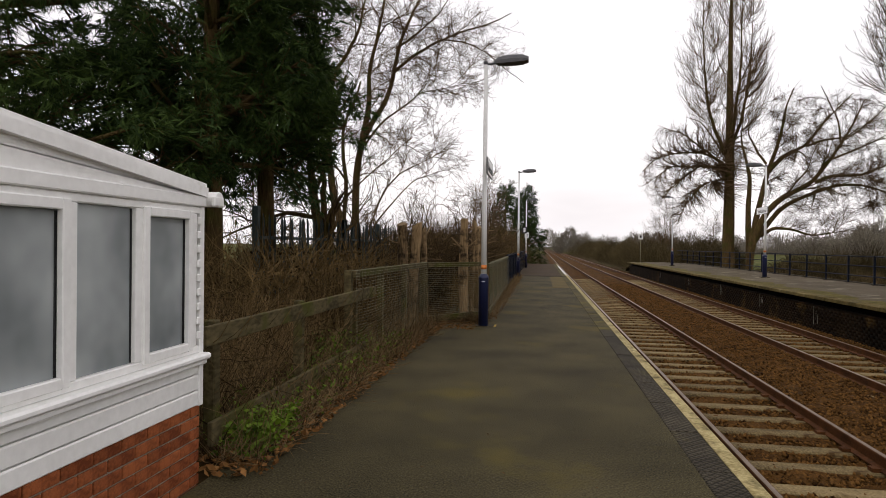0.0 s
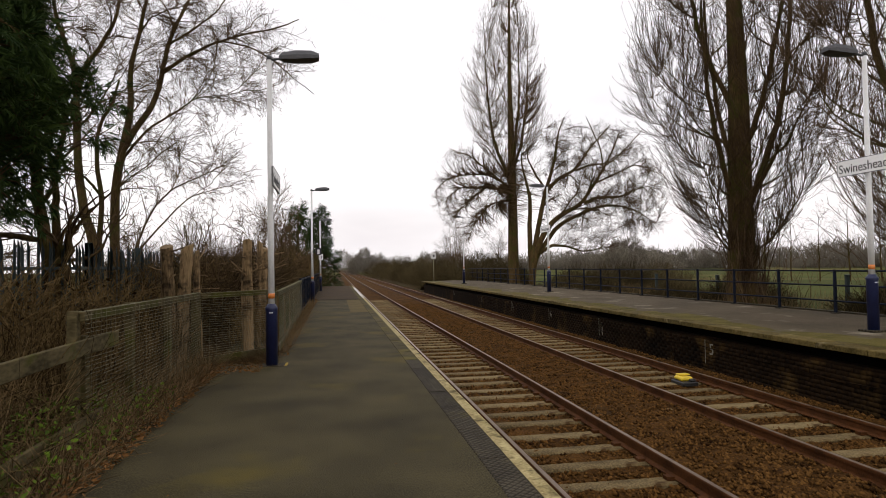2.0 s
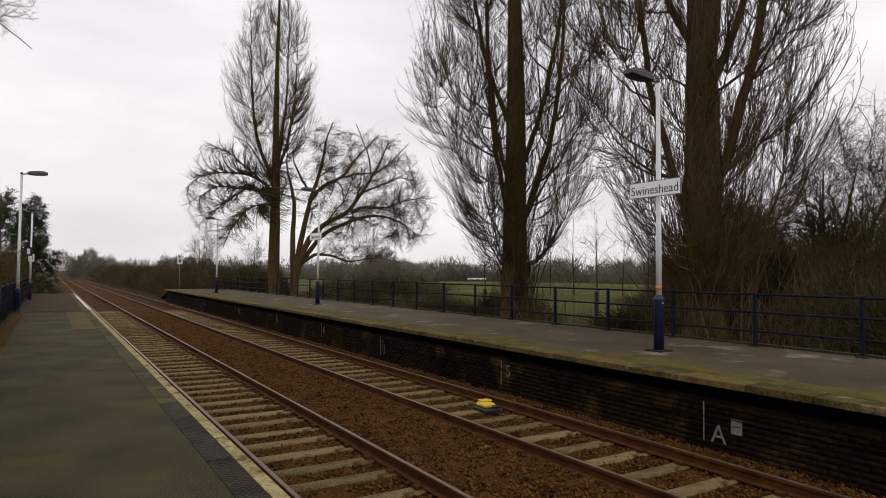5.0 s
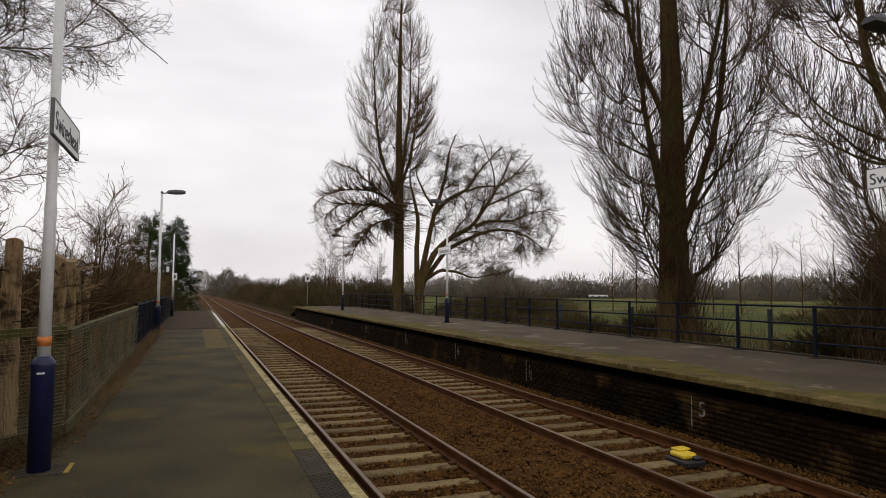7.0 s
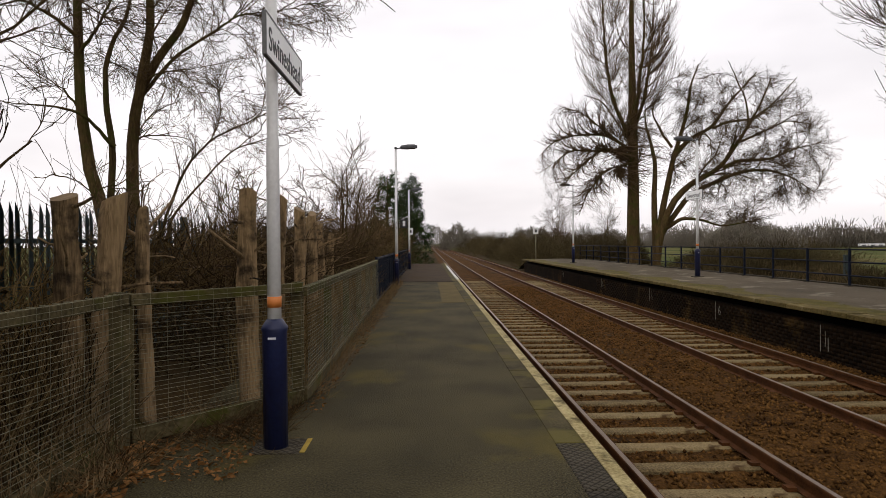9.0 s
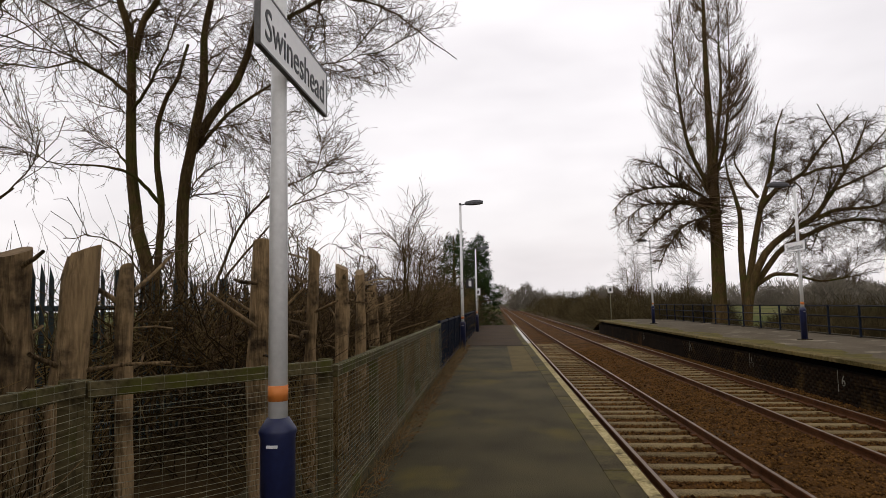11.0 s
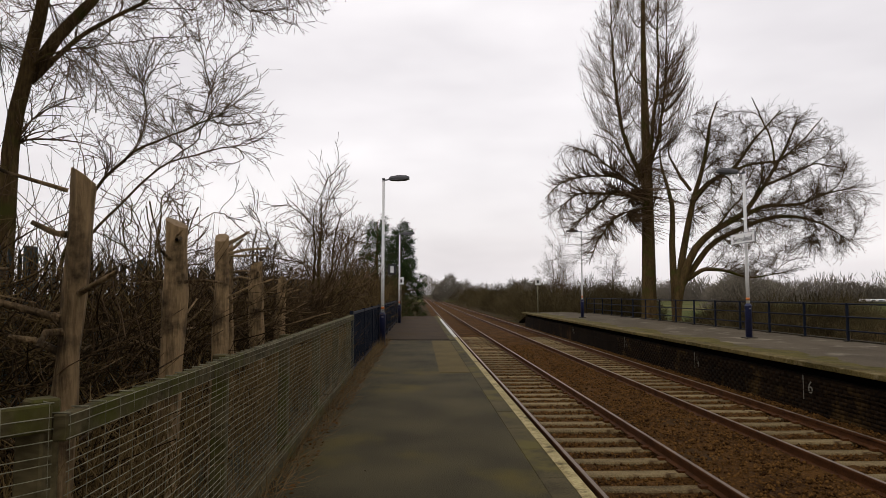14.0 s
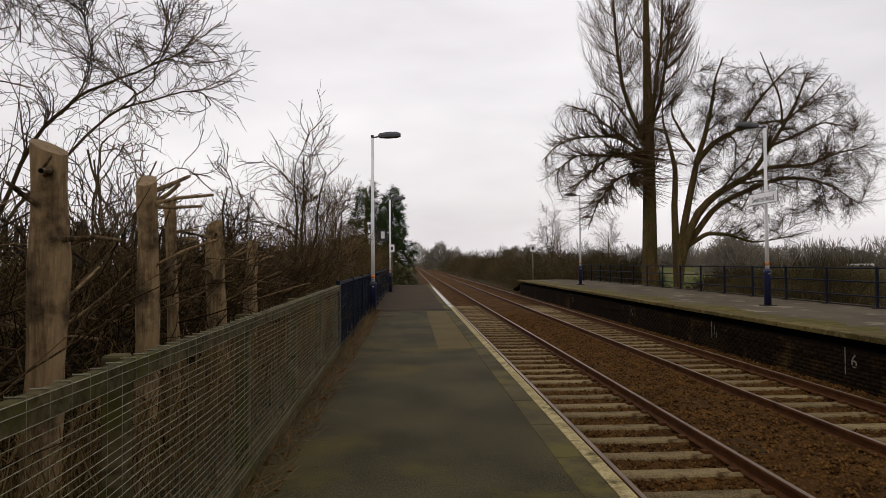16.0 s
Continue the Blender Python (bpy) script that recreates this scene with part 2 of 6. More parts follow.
def box(bm, x0, x1, y0, y1, z0, z1, bevel=0.0):
    m = Matrix.Translation(((x0 + x1) / 2, (y0 + y1) / 2, (z0 + z1) / 2)) @ Matrix.Diagonal((x1 - x0, y1 - y0, z1 - z0, 1))
    r = bmesh.ops.create_cube(bm, size=1, matrix=m)
    if bevel:
        es = list({e for v in r["verts"] for e in v.link_edges})
        bmesh.ops.bevel(bm, geom=es, offset=bevel, segments=1, affect="EDGES")
    return bm


def boxed(*a, **k):
    return box(bmesh.new(), *a, **k)


def beam(a, b, width, height, bevel=0.006):
    """A squared timber or bar from a to b."""
    a, b = Vector(a), Vector(b)
    bm = bmesh.new()
    box(bm, -width / 2, width / 2, 0, (b - a).length, -height / 2, height / 2, bevel)
    q = (b - a).to_track_quat("Y", "Z").to_matrix().to_4x4()
    bmesh.ops.transform(bm, matrix=Matrix.Translation(a) @ q, verts=bm.verts)
    return bm


def lathe(rings, sides=16, bm=None):
    """Rings of (x, y, z, radius) joined into a closed tube."""
    bm = bm or bmesh.new()
    prev = None
    for x, y, z, r in rings:
        ring = [bm.verts.new((x + r * math.cos(2 * math.pi * i / sides), y + r * math.sin(2 * math.pi * i / sides), z)) for i in range(sides)]
        if prev:
            for i in range(sides):
                f = bm.faces.new((prev[i], prev[(i + 1) % sides], ring[(i + 1) % sides], ring[i]))
                f.smooth = True
        else:
            bm.faces.new(ring[::-1])
        prev = ring
    bm.faces.new(prev)
    return bm


def mesh_of(name, verts, quads, mat, parent=None, smooth=False):
    """A mesh object from arrays of vertices and equal-sided faces."""
    verts, quads = np.asarray(verts, np.float32), np.asarray(quads, np.int32)
    k = quads.shape[1]
    me = bpy.data.meshes.new(name)
    me.vertices.add(len(verts))
    me.vertices.foreach_set("co", verts.ravel())
    me.loops.add(quads.size)
    me.loops.foreach_set("vertex_index", quads.ravel())
    me.polygons.add(len(quads))
    me.polygons.foreach_set("loop_start", np.arange(0, quads.size, k, dtype=np.int32))
    if smooth:
        me.polygons.foreach_set("use_smooth", np.ones(len(quads), bool))
    me.update(calc_edges=True)
    me.materials.append(mat)
    ob = new(name, me)
    if parent:
        ob.parent = parent
    return ob


def tubes(P, R, sides):
    """Tapered tubes along B lines of n points: vertices and quads."""
    B, n, _ = P.shape
    T = np.gradient(P, axis=1)
    T /= np.linalg.norm(T, axis=2, keepdims=True) + 1e-9
    ref = np.where(np.abs(T[:, :1, 2:]) > 0.9, np.array([1.0, 0, 0]), np.array([0, 0, 1.0]))
    U = np.cross(T, np.broadcast_to(ref, T.shape))
    U /= np.linalg.norm(U, axis=2, keepdims=True) + 1e-9
    V = np.cross(T, U)
    a = np.linspace(0, 2 * np.pi, sides, endpoint=False)
    ring = U[:, :, None] * np.cos(a)[None, None, :, None] + V[:, :, None] * np.sin(a)[None, None, :, None]
    X = P[:, :, None] + ring * R[:, :, None, None]
    base = (np.arange(B) * n * sides)[:, None, None] + (np.arange(n - 1) * sides)[None, :, None]
    i, j = np.arange(sides), (np.arange(sides) + 1) % sides
    q = np.stack([base + i, base + j, base + sides + j, base + sides + i], -1)
    return X.reshape(-1, 3), q.reshape(-1, 4)


def shoots(rng, P, R, each, span, length, angle, up=0.0, wobble=0.15, n=5, thick=0.6, tip=0.3, least=0.004, shape=None):
    """Side branches on the lines P: each on every line, within the span of it, of that length and angle to it."""
    B, m, _ = P.shape
    who = np.repeat(np.arange(B), each)
    t = rng.uniform(span[0], span[1], len(who))
    f = t * (m - 1)
    i = np.minimum(f.astype(int), m - 2)
    w = (f - i)[:, None]
    start = P[who, i] * (1 - w) + P[who, i + 1] * w
    T = P[who, i + 1] - P[who, i]
    T /= np.linalg.norm(T, axis=1, keepdims=True) + 1e-9
    side = rng.normal(size=T.shape)
    side -= (side * T).sum(1, keepdims=True) * T
    side /= np.linalg.norm(side, axis=1, keepdims=True) + 1e-9
    a = np.radians(rng.uniform(angle[0], angle[1], len(who)))[:, None]
    d = np.cos(a) * T + np.sin(a) * side
    L = rng.uniform(length[0], length[1], len(who))
    if shape:
        L = L * shape(t)
    out = [start]
    for k in range(n - 1):
        out.append(out[-1] + d * (L / (n - 1))[:, None])
        d = d + rng.normal(size=d.shape) * wobble
        d[:, 2] += up
        d /= np.linalg.norm(d, axis=1, keepdims=True)
    Q = np.stack(out, 1)
    r0 = np.minimum(R[who, i] * thick, L * 0.05)
    S = np.maximum(r0[:, None] * np.linspace(1, tip, n)[None], least)
    return Q, S


def line_of(points, radii, n=14, rng=None, wobble=0.0):
    """One smooth line through points, as arrays for tubes()."""
    points = np.array(points, float)
    t = np.linspace(0, len(points) - 1, n)
    k = np.arange(len(points))
    P = np.stack([np.interp(t, k, points[:, c]) for c in range(3)], 1)
    if n > 6:
        P[1:-1] = (P[:-2] + 2 * P[1:-1] + P[2:]) / 4
    if rng is not None and wobble:
        P[1:] += np.cumsum(rng.normal(size=(n - 1, 3)) * wobble * np.array([1, 1, 0.2]), 0) * 0.5
    return P[None], np.interp(t, k, radii)[None]


def tree_from(name, trunk_sets, crown_sets, place, label, category="tree", group="", bark=None, twig=None):
    tree = thing(name, place, label, category, group)
    for nm, sets, mat in (("trunk", trunk_sets, bark or M_BARK), ("crown", crown_sets, twig or M_TWIG)):
        vs, qs, c = [], [], 0
        for P, R, s in sets:
            v, q = tubes(P, R, s)
            vs.append(v)
            qs.append(q + c)
            c += len(v)
        mesh_of(nm, np.concatenate(vs), np.concatenate(qs), mat, tree, smooth=True)
    return tree


# ---- ground, trackbed and platforms ----
EDGE, FAR_EDGE, FAR_BACK, RAIL_Z = -0.625, 5.53, 9.6, -0.602
FAR_Z = 0.25


def ground_sheet():
    xs = [-2500, -600, -200, -80, -40, -20, -12, -8, -6, -4.6, -4.2, -3.0, -0.9, -0.8, 5.7, 5.8, 9.5, 9.7, 11, 14, 20, 40, 80, 200, 600, 2500]
    zs = [-0.6, -0.6, -0.5, -0.4, -0.3, -0.1, 0.0, 0.1, 0.12, 0.1, -0.1, -0.1, -0.2, -0.86, -0.86, -0.2, 0.0, 0.1, -0.1, -0.5, -0.7, -0.7, -0.7, -0.7, -0.7, -0.7]
    ys = [-2500, -300, -60, -20, -5, 0, 5, 10, 15, 20, 25, 30, 40, 56, 60, 66, 80, 120, 200, 400, 900, 2500]
    bm = bmesh.new()
    grid = []
    for y in ys:
        row = []
        for x, z in zip(xs, zs):
            if y > 58 and -9 < x < 14:
                z = -0.86 if -0.85 < x < 5.75 else -0.7
            row.append(bm.verts.new((x, y, z)))
        grid.append(row)
    for j in range(len(ys) - 1):
        for i in range(len(xs) - 1):
            bm.faces.new((grid[j][i], grid[j][i + 1], grid[j + 1][i + 1], grid[j + 1][i]))
    gr = part("ground", bm, M_FIELD)
    gr.data.materials.append(M_EARTH)
    for f in gr.data.polygons:
        c = f.center
        if -13 < c.x < 12 and -30 < c.y < 210:
            f.material_index = 1
    return tagged(gr, "rough winter grass and bare earth beside the railway", "ground", kind="structure")


ground_sheet()

rng = np.random.default_rng(5)


def trackbed():
    xs, ys = np.arange(-0.8, 5.71, 0.14), np.concatenate([np.arange(-8, 45, 0.14), np.arange(45, 90, 1.0), np.arange(90, 1500, 20.0)])
    X, Y = np.meshgrid(xs, ys)
    Z = np.full(X.shape, -0.79)
    Z += 0.062 * ((X > 1.6) & (X < 3.28)) + 0.055 * (X > 5.0) + 0.06 * (X < -0.12) + 0.015 * np.exp(-((X - 2.45) / 0.5) ** 2)
    Z += np.where(Y < 45, rng.normal(size=X.shape) * 0.014, 0)
    V = np.stack([X, Y, Z], -1).reshape(-1, 3)
    w = len(xs)
    i = (np.arange(len(ys) - 1)[:, None] * w + np.arange(w - 1)[None]).ravel()
    bed = mesh_of("trackbed", V, np.stack([i, i + 1, i + w + 1, i + w], 1), M_BALLAST)
    return tagged(bed, "brown rusty ballast trackbed between the platforms", "trackbed", kind="structure")


trackbed()


def ballast_stones():
    n = 64000
    x = rng.uniform(-0.75, 5.65, n)
    y = 3 + 37 * rng.uniform(0, 1, n) ** 1.5
    s = rng.uniform(0.012, 0.03, n)
    z = -0.787 + 0.062 * ((x > 1.6) & (x < 3.28)) + 0.055 * (x > 5.0) + 0.015 * np.exp(-((x - 2.45) / 0.5) ** 2) + s * 0.3
    keep = np.ones(n, bool)
    for cx, y0 in ((0.7525, 0.35), (4.1325, 0.1)):
        off = np.abs((y - (y0 - 3) + 0.33) % 0.66 - 0.33)
        keep &= ~((np.abs(x - cx) < 0.86) & (off < 0.14) & (rng.uniform(0, 1, n) > 0.1))
    x, y, z, s = x[keep], y[keep], z[keep], s[keep]
    n = len(x)
    o = np.array([[1, 0, 0], [0, 1, 0], [-1, 0, 0], [0, -1, 0], [0, 0, 0.8], [0, 0, -0.8]], float)
    V = o[None] * s[:, None, None] * rng.uniform(0.7, 1.5, (n, 6, 1))
    a = rng.uniform(0, 6.28, n)
    c, d = np.cos(a)[:, None], np.sin(a)[:, None]
    V = np.stack([V[..., 0] * c - V[..., 1] * d, V[..., 0] * d + V[..., 1] * c + V[..., 2] * 0.4, V[..., 2]], -1)
    V += np.stack([x, y, z], 1)[:, None]
    F = np.array([[0, 1, 4], [1, 2, 4], [2, 3, 4], [3, 0, 4], [1, 0, 5], [2, 1, 5], [3, 2, 5], [0, 3, 5]])
    Q = (np.arange(n) * 6)[:, None, None] + F[None]
    st = mesh_of("ballast_stones", V.reshape(-1, 3), Q.reshape(-1, 3), M_STONE)
    return tagged(st, "loose rust-brown ballast stones around the sleepers", "ballast", kind="stuff")


ballast_stones()


def rail_profile():
    h = RAIL_Z
    return [(-0.065, h - 0.15), (0.065, h - 0.15), (0.065, h - 0.138), (0.012, h - 0.12), (0.012, h - 0.045), (0.036, h - 0.035), (0.036, h - 0.006), (0.03, h), (-0.03, h), (-0.036, h - 0.006), (-0.036, h - 0.035), (-0.012, h - 0.045), (-0.012, h - 0.12), (-0.065, h - 0.138)]


def rail(x):
    r = thing("rail", (x, 0, 0), "rust-brown steel rail with a worn bright running surface", "rail", "railway rails")
    pr = rail_profile()
    bm = bmesh.new()
    a, b = [bm.verts.new((px, -30, pz)) for px, pz in pr], [bm.verts.new((px, 1500, pz)) for px, pz in pr]
    for i in range(len(pr)):
        j = (i + 1) % len(pr)
        bm.faces.new((a[i], b[i], b[j], a[j]))
    part("web", bm, M_RAIL, r)
    part("running_surface", boxed(-0.026, 0.022, -30, 1500, RAIL_Z - 0.004, RAIL_Z + 0.003), M_RAILTOP, r, "bright worn steel running surface")
    return r


for rx in (0.0, 1.505, 3.38, 4.885):
    rail(rx)


def sleepers():
    bm = bmesh.new()
    box(bm, -1.22, 1.22, -0.115, 0.115, -0.2, 0.0, 0.02)
    for v in bm.verts:
        if v.co.z > -0.01 and abs(v.co.x) < 0.5:
            v.co.z -= 0.02
    me = bpy.data.meshes.new("sleeper")
    bm.to_mesh(me)
    bm.free()
    me.materials.append(M_SLEEPER)
    for cx, y0 in ((0.7525, 0.35), (4.1325, 0.1)):
        track = thing("sleeper_row", (cx, 0, 0), "row of worn grey-brown concrete sleepers half sunk in ballast", "sleepers", "sleeper rows")
        for k in range(75):
            s = new("sleeper", me)
            s.parent = track
            s.location = (rng.normal() * 0.015, -3 + y0 + k * 0.66 + rng.normal() * 0.02, RAIL_Z - 0.157 + rng.normal() * 0.005)
            s.rotation_euler = (0, 0, rng.normal() * 0.008)


sleepers()


def rail_clips():
    bm = bmesh.new()
    for x in (0.0, 1.505, 3.38, 4.885):
        y0 = 0.35 if x < 2 else 0.1
        for k in range(6, 50):
            y = -3 + y0 + k * 0.66
            for s in (-1, 1):
                xx = x + s * 0.1
                box(bm, xx - 0.045, xx + 0.045, y - 0.05, y + 0.05, RAIL_Z - 0.16, RAIL_Z - 0.118)
    return tagged(part("rail_clips", bm, M_RAIL), "rusty rail fastenings on the sleepers", "rail fastenings", kind="stuff")


rail_clips()


def near_platform():
    p = thing("platform", (0, 0, 0), "worn dark tarmac station platform with a painted stone edge", "platform", kind="structure")
    bm = boxed(-4.25, EDGE - 0.36, -12, 33.3, -0.9, 0.0)
    part("tarmac_surface", bm, M_TARMAC, p)
    part("tarmac_far_surface", boxed(-4.25, EDGE - 0.36, 33.3, 57, -0.9, -0.004), M_TARMAC_OLD, p)
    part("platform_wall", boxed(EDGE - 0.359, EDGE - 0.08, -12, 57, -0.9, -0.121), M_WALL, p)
    bm = bmesh.new()
    y = -12.0
    r2 = np.random.default_rng(3)
    while y < 57:
        w = r2.uniform(0.75, 1.05)
        s = part("coping_stone", boxed(EDGE - 0.356, EDGE, y + 0.004, y + w - 0.004, -0.12, 0.001 + r2.uniform(-0.003, 0.004), 0.008), M_COPING if y < 11.5 else M_TANCOPING, p)
        y += w
    part("edge_line", boxed(EDGE - 0.125, EDGE - 0.012, -12, 57, -0.02, 0.0075), M_LINE, p, "worn cream and yellow painted edge line")
    return p


near_platform()


def face_bricks(p):
    """Courses of worn bricks set into the face, the joints recessed."""
    g = np.random.default_rng(14)
    o = np.array([[x, y, z] for x in (0, 1) for y in (-0.5, 0.5) for z in (-0.5, 0.5)], float)
    F = np.array([[0, 1, 3, 2], [0, 4, 5, 1], [2, 3, 7, 6], [0, 2, 6, 4], [1, 5, 7, 3]])
    C, S = [], []
    for k in range(11):
        for y in np.arange(3 + 0.115 * (k % 2), 36, 0.23):
            C.append((FAR_EDGE + 0.113 + g.uniform(0, 0.004), y + g.normal() * 0.003, -0.86 + k * 0.075 + g.normal() * 0.002))
            S.append((0.02, 0.223, 0.0705))
    C, S = np.array(C), np.array(S)
    V = C[:, None] + o[None] * S[:, None]
    Q = (np.arange(len(C)) * 8)[:, None, None] + F[None]
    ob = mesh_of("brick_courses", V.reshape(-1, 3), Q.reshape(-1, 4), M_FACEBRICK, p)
    return tagged(ob, "sooty stained brick courses", kind="stuff")


def far_platform():
    p = thing("far_platform", (0, 0, 0), "opposite platform with mossy coping and sooty brick face", "platform", kind="structure")
    bm = bmesh.new()
    for y0, y1, z0, z1 in ((-15, 57.5, 0, 0), (57.5, 63, 0, -1.0)):
        a = [bm.verts.new(c) for c in ((FAR_EDGE + 0.4, y0, FAR_Z + z0), (FAR_BACK + 0.25, y0, FAR_Z + 0.06 + z0), (FAR_BACK + 0.25, y1, FAR_Z + 0.06 + z1), (FAR_EDGE + 0.4, y1, FAR_Z + z1))]
        bm.faces.new(a)
    part("surface", bm, M_FARTOP, p)
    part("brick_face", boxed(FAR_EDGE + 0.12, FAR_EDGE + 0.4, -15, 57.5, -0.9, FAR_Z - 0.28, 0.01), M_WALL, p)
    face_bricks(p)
    # set-back course, its deep shade put into the base colour
    part("recessed_course", boxed(FAR_EDGE + 0.3, FAR_EDGE + 0.41, -15, 57.5, FAR_Z - 0.279, FAR_Z - 0.09), M_RECESS_SHADE, p)
    bm = bmesh.new()
    g = np.random.default_rng(6)
    rows = []
    for y in np.arange(-15, 57.4, 0.5):
        w = 0.55 + 0.18 * math.sin(y * 1.3) + 0.12 * g.normal()
        rows.append((bm.verts.new((FAR_EDGE + 0.405, y, FAR_Z + 0.005)), bm.verts.new((FAR_EDGE + 0.42 + max(w, 0.1), y, FAR_Z + 0.007 + 0.016 * max(w, 0.1)))))
    for (a, b), (c, d) in zip(rows, rows[1:]):
        bm.faces.new((a, b, d, c))
    part("moss_strip", bm, M_MOSS, p)
    r2 = np.random.default_rng(4)
    y = -15.0
    while y < 57.4:
        w = r2.uniform(0.8, 1.1)
        part("coping_stone", boxed(FAR_EDGE, FAR_EDGE + 0.41, y + 0.006, y + w - 0.006, FAR_Z - 0.09, FAR_Z + 0.006 + r2.uniform(-0.006, 0.006), 0.01), M_FARCOPING, p)
        y += w
    return p


far_platform()

# ---- lamp posts ----


def words(text, size, mat, parent, m):
    cu = bpy.data.curves.new("lettering", "FONT")
    cu.body, cu.size, cu.align_x, cu.align_y, cu.extrude = text, size, "CENTER", "CENTER", 0.002
    tmp = bpy.data.objects.new("lettering", cu)
    scene.collection.objects.link(tmp)
    dg = bpy.context.evaluated_depsgraph_get()
    me = bpy.data.meshes.new_from_object(tmp.evaluated_get(dg))
    bpy.data.objects.remove(tmp)
    me.materials.clear()
    me.materials.append(mat)
    ob = new("lettering", me)
    ob.parent = parent
    ob.matrix_local = m
    return ob


def lamp_post(x, y, z, side, height, lean=0.0):
    """side: +1 when the lantern reaches towards +x."""
    lp = thing("lamp_post", (x, y, z), "white steel platform lamp post with navy base and dark lantern", "lamp post", "platform lamp posts")
    part("base_sleeve", lathe([(0, 0, 0, 0.095), (0, 0, 0.9, 0.095), (0, 0, 0.935, 0.105), (0, 0, 0.95, 0.1), (0, 0, 1.01, 0.06)]), M_BLUE, lp, "navy blue painted base sleeve")
    part("label_plate", boxed(-0.03, 0.03, -0.1, -0.09, 0.86, 0.875), M_WHITE, lp)
    part("pole", lathe([(0, 0, 0.98, 0.054), (0, 0, 2.4, 0.05), (0, 0, 2.42, 0.045), (0, 0, height, 0.04)]), M_WHITE, lp)
    part("orange_band", lathe([(0, 0, 1.1, 0.056), (0, 0, 1.185, 0.056)]), M_ORANGE, lp, "orange band round the pole")
    part("foot_plate", boxed(-0.17, 0.17, -0.17, 0.17, -0.05, 0.006), M_COPING, lp)
    s = side
    bm = lathe([(0, 0, height - 0.02, 0.045), (0, 0, height + 0.05, 0.045)])
    part("cap", bm, M_LAMP, lp)
    P, R = line_of([(0, 0, height - 0.02), (s * 0.2, 0, height + 0.015)], [0.022, 0.022], 2)
    v, q = tubes(P, R, 8)
    mesh_of("arm", v, q, M_LAMP, lp)
    bm = bmesh.new()
    rings = []
    for u, w, top, bot in ((0.16, 0.03, 0.03, -0.02), (0.22, 0.1, 0.075, -0.045), (0.45, 0.14, 0.105, -0.055), (0.70, 0.145, 0.1, -0.045), (0.82, 0.1, 0.06, -0.02)):
        zc = height + 0.02 + 0.03 * u
        pr = [(-w, bot), (w, bot), (w, 0.2 * top), (w * 0.6, top), (-w * 0.6, top), (-w, 0.2 * top)]
        rings.append([bm.verts.new((s * u, a, zc + b)) for a, b in pr])
    for r0, r1 in zip(rings, rings[1:]):
        for i in range(6):
            j = (i + 1) % 6
            bm.faces.new((r0[i], r0[j], r1[j], r1[i]))
    bm.faces.new(rings[0])
    bm.faces.new(rings[-1])
    bmesh.ops.recalc_face_normals(bm, faces=bm.faces)
    part("lantern", bm, M_LAMP, lp, "dark grey lantern housing")
    lp.rotation_euler = (0, lean, 0)
    return lp


def station_sign(x, y0, y1, z0, z1, side):
    """side: +1 when the lettering faces +x."""
    sg = thing("station_sign", (x, (y0 + y1) / 2, (z0 + z1) / 2), "white enamel station name sign with black frame on a lamp post", "sign", "station name signs")
    w, h = (y1 - y0) / 2, (z1 - z0) / 2
    part("panel", boxed(-0.012, 0.012, -w, w, -h, h, 0.004), M_SIGN, sg)
    for nm, a in (("frame_top", (-w, w, h - 0.006, h + 0.005)), ("frame_bottom", (-w, w, -h - 0.005, -h + 0.006)), ("frame_end", (-w - 0.005, -w + 0.006, -h, h)), ("frame_end", (w - 0.006, w + 0.005, -h, h))):
        part(nm, boxed(-0.015, 0.015, a[0], a[1], a[2], a[3]), M_GREYEDGE, sg)
    m = Matrix.Translation((side * 0.0135, 0, -0.02)) @ Matrix.Rotation(radians(90 * side), 4, "Z") @ Matrix.Rotation(radians(90), 4, "X")
    words("Swineshead", 0.235, M_BLACK, sg, m)
    for zz in (-h * 0.6, h * 0.6):
        part("bracket", boxed(-0.09 * max(side, 0) - 0.002, 0.09 * max(-side, 0) + 0.002, -0.03, 0.03, zz - 0.015, zz + 0.015), M_LAMP, sg)
    return sg


lamp_post(-3.18, 12.32, 0, 1, 5.1)
lamp_post(-3.18, 31.4, 0, 1, 5.2)
lamp_post(-3.15, 46.5, 0, 1, 4.9)
lamp_post(7.45, 11.5, 0.3, -1, 5.02)
lamp_post(7.8, 30.1, 0.3, -1, 4.95)
lamp_post(7.2, 47.2, 0.3, -1, 4.85)
station_sign(-3.09, 11.75, 12.98, 2.91, 3.21, 1)
station_sign(7.36, 10.93, 12.1, 3.15, 3.44, -1)
station_sign(7.6, 29.2, 30.6, 3.1, 3.4, -1)

# ---- railing of the far platform ----


def far_railing():
    r = thing("railing", (FAR_BACK, 0, FAR_Z + 0.05), "navy blue steel railing with three rails behind the platform", "railing", kind="")
    y = 1.3
    while y < 57:
        bm = boxed(-0.03, 0.03, y - 0.03, y + 0.03, 0, 1.05, 0.006)
        part("post", bm, M_NAVYDARK, r)
        part("post_foot", boxed(-0.09, 0.09, y - 0.09, y + 0.09, -0.04, 0.03, 0.01), M_COPING, r)
        y += 1.93
    for z in (0.3, 0.67, 1.02):
        P, R = line_of([(0, -6, z), (0, 57.3, z)], [0.021, 0.021], 2)
        v, q = tubes(P, R, 8)
        mesh_of("rail_tube", v, q, M_NAVYDARK, r)
    part("kerb", boxed(0.1, 0.24, -15, 57.5, -0.3, 0.05), M_COPING, r)


far_railing()

# ---- trees ----


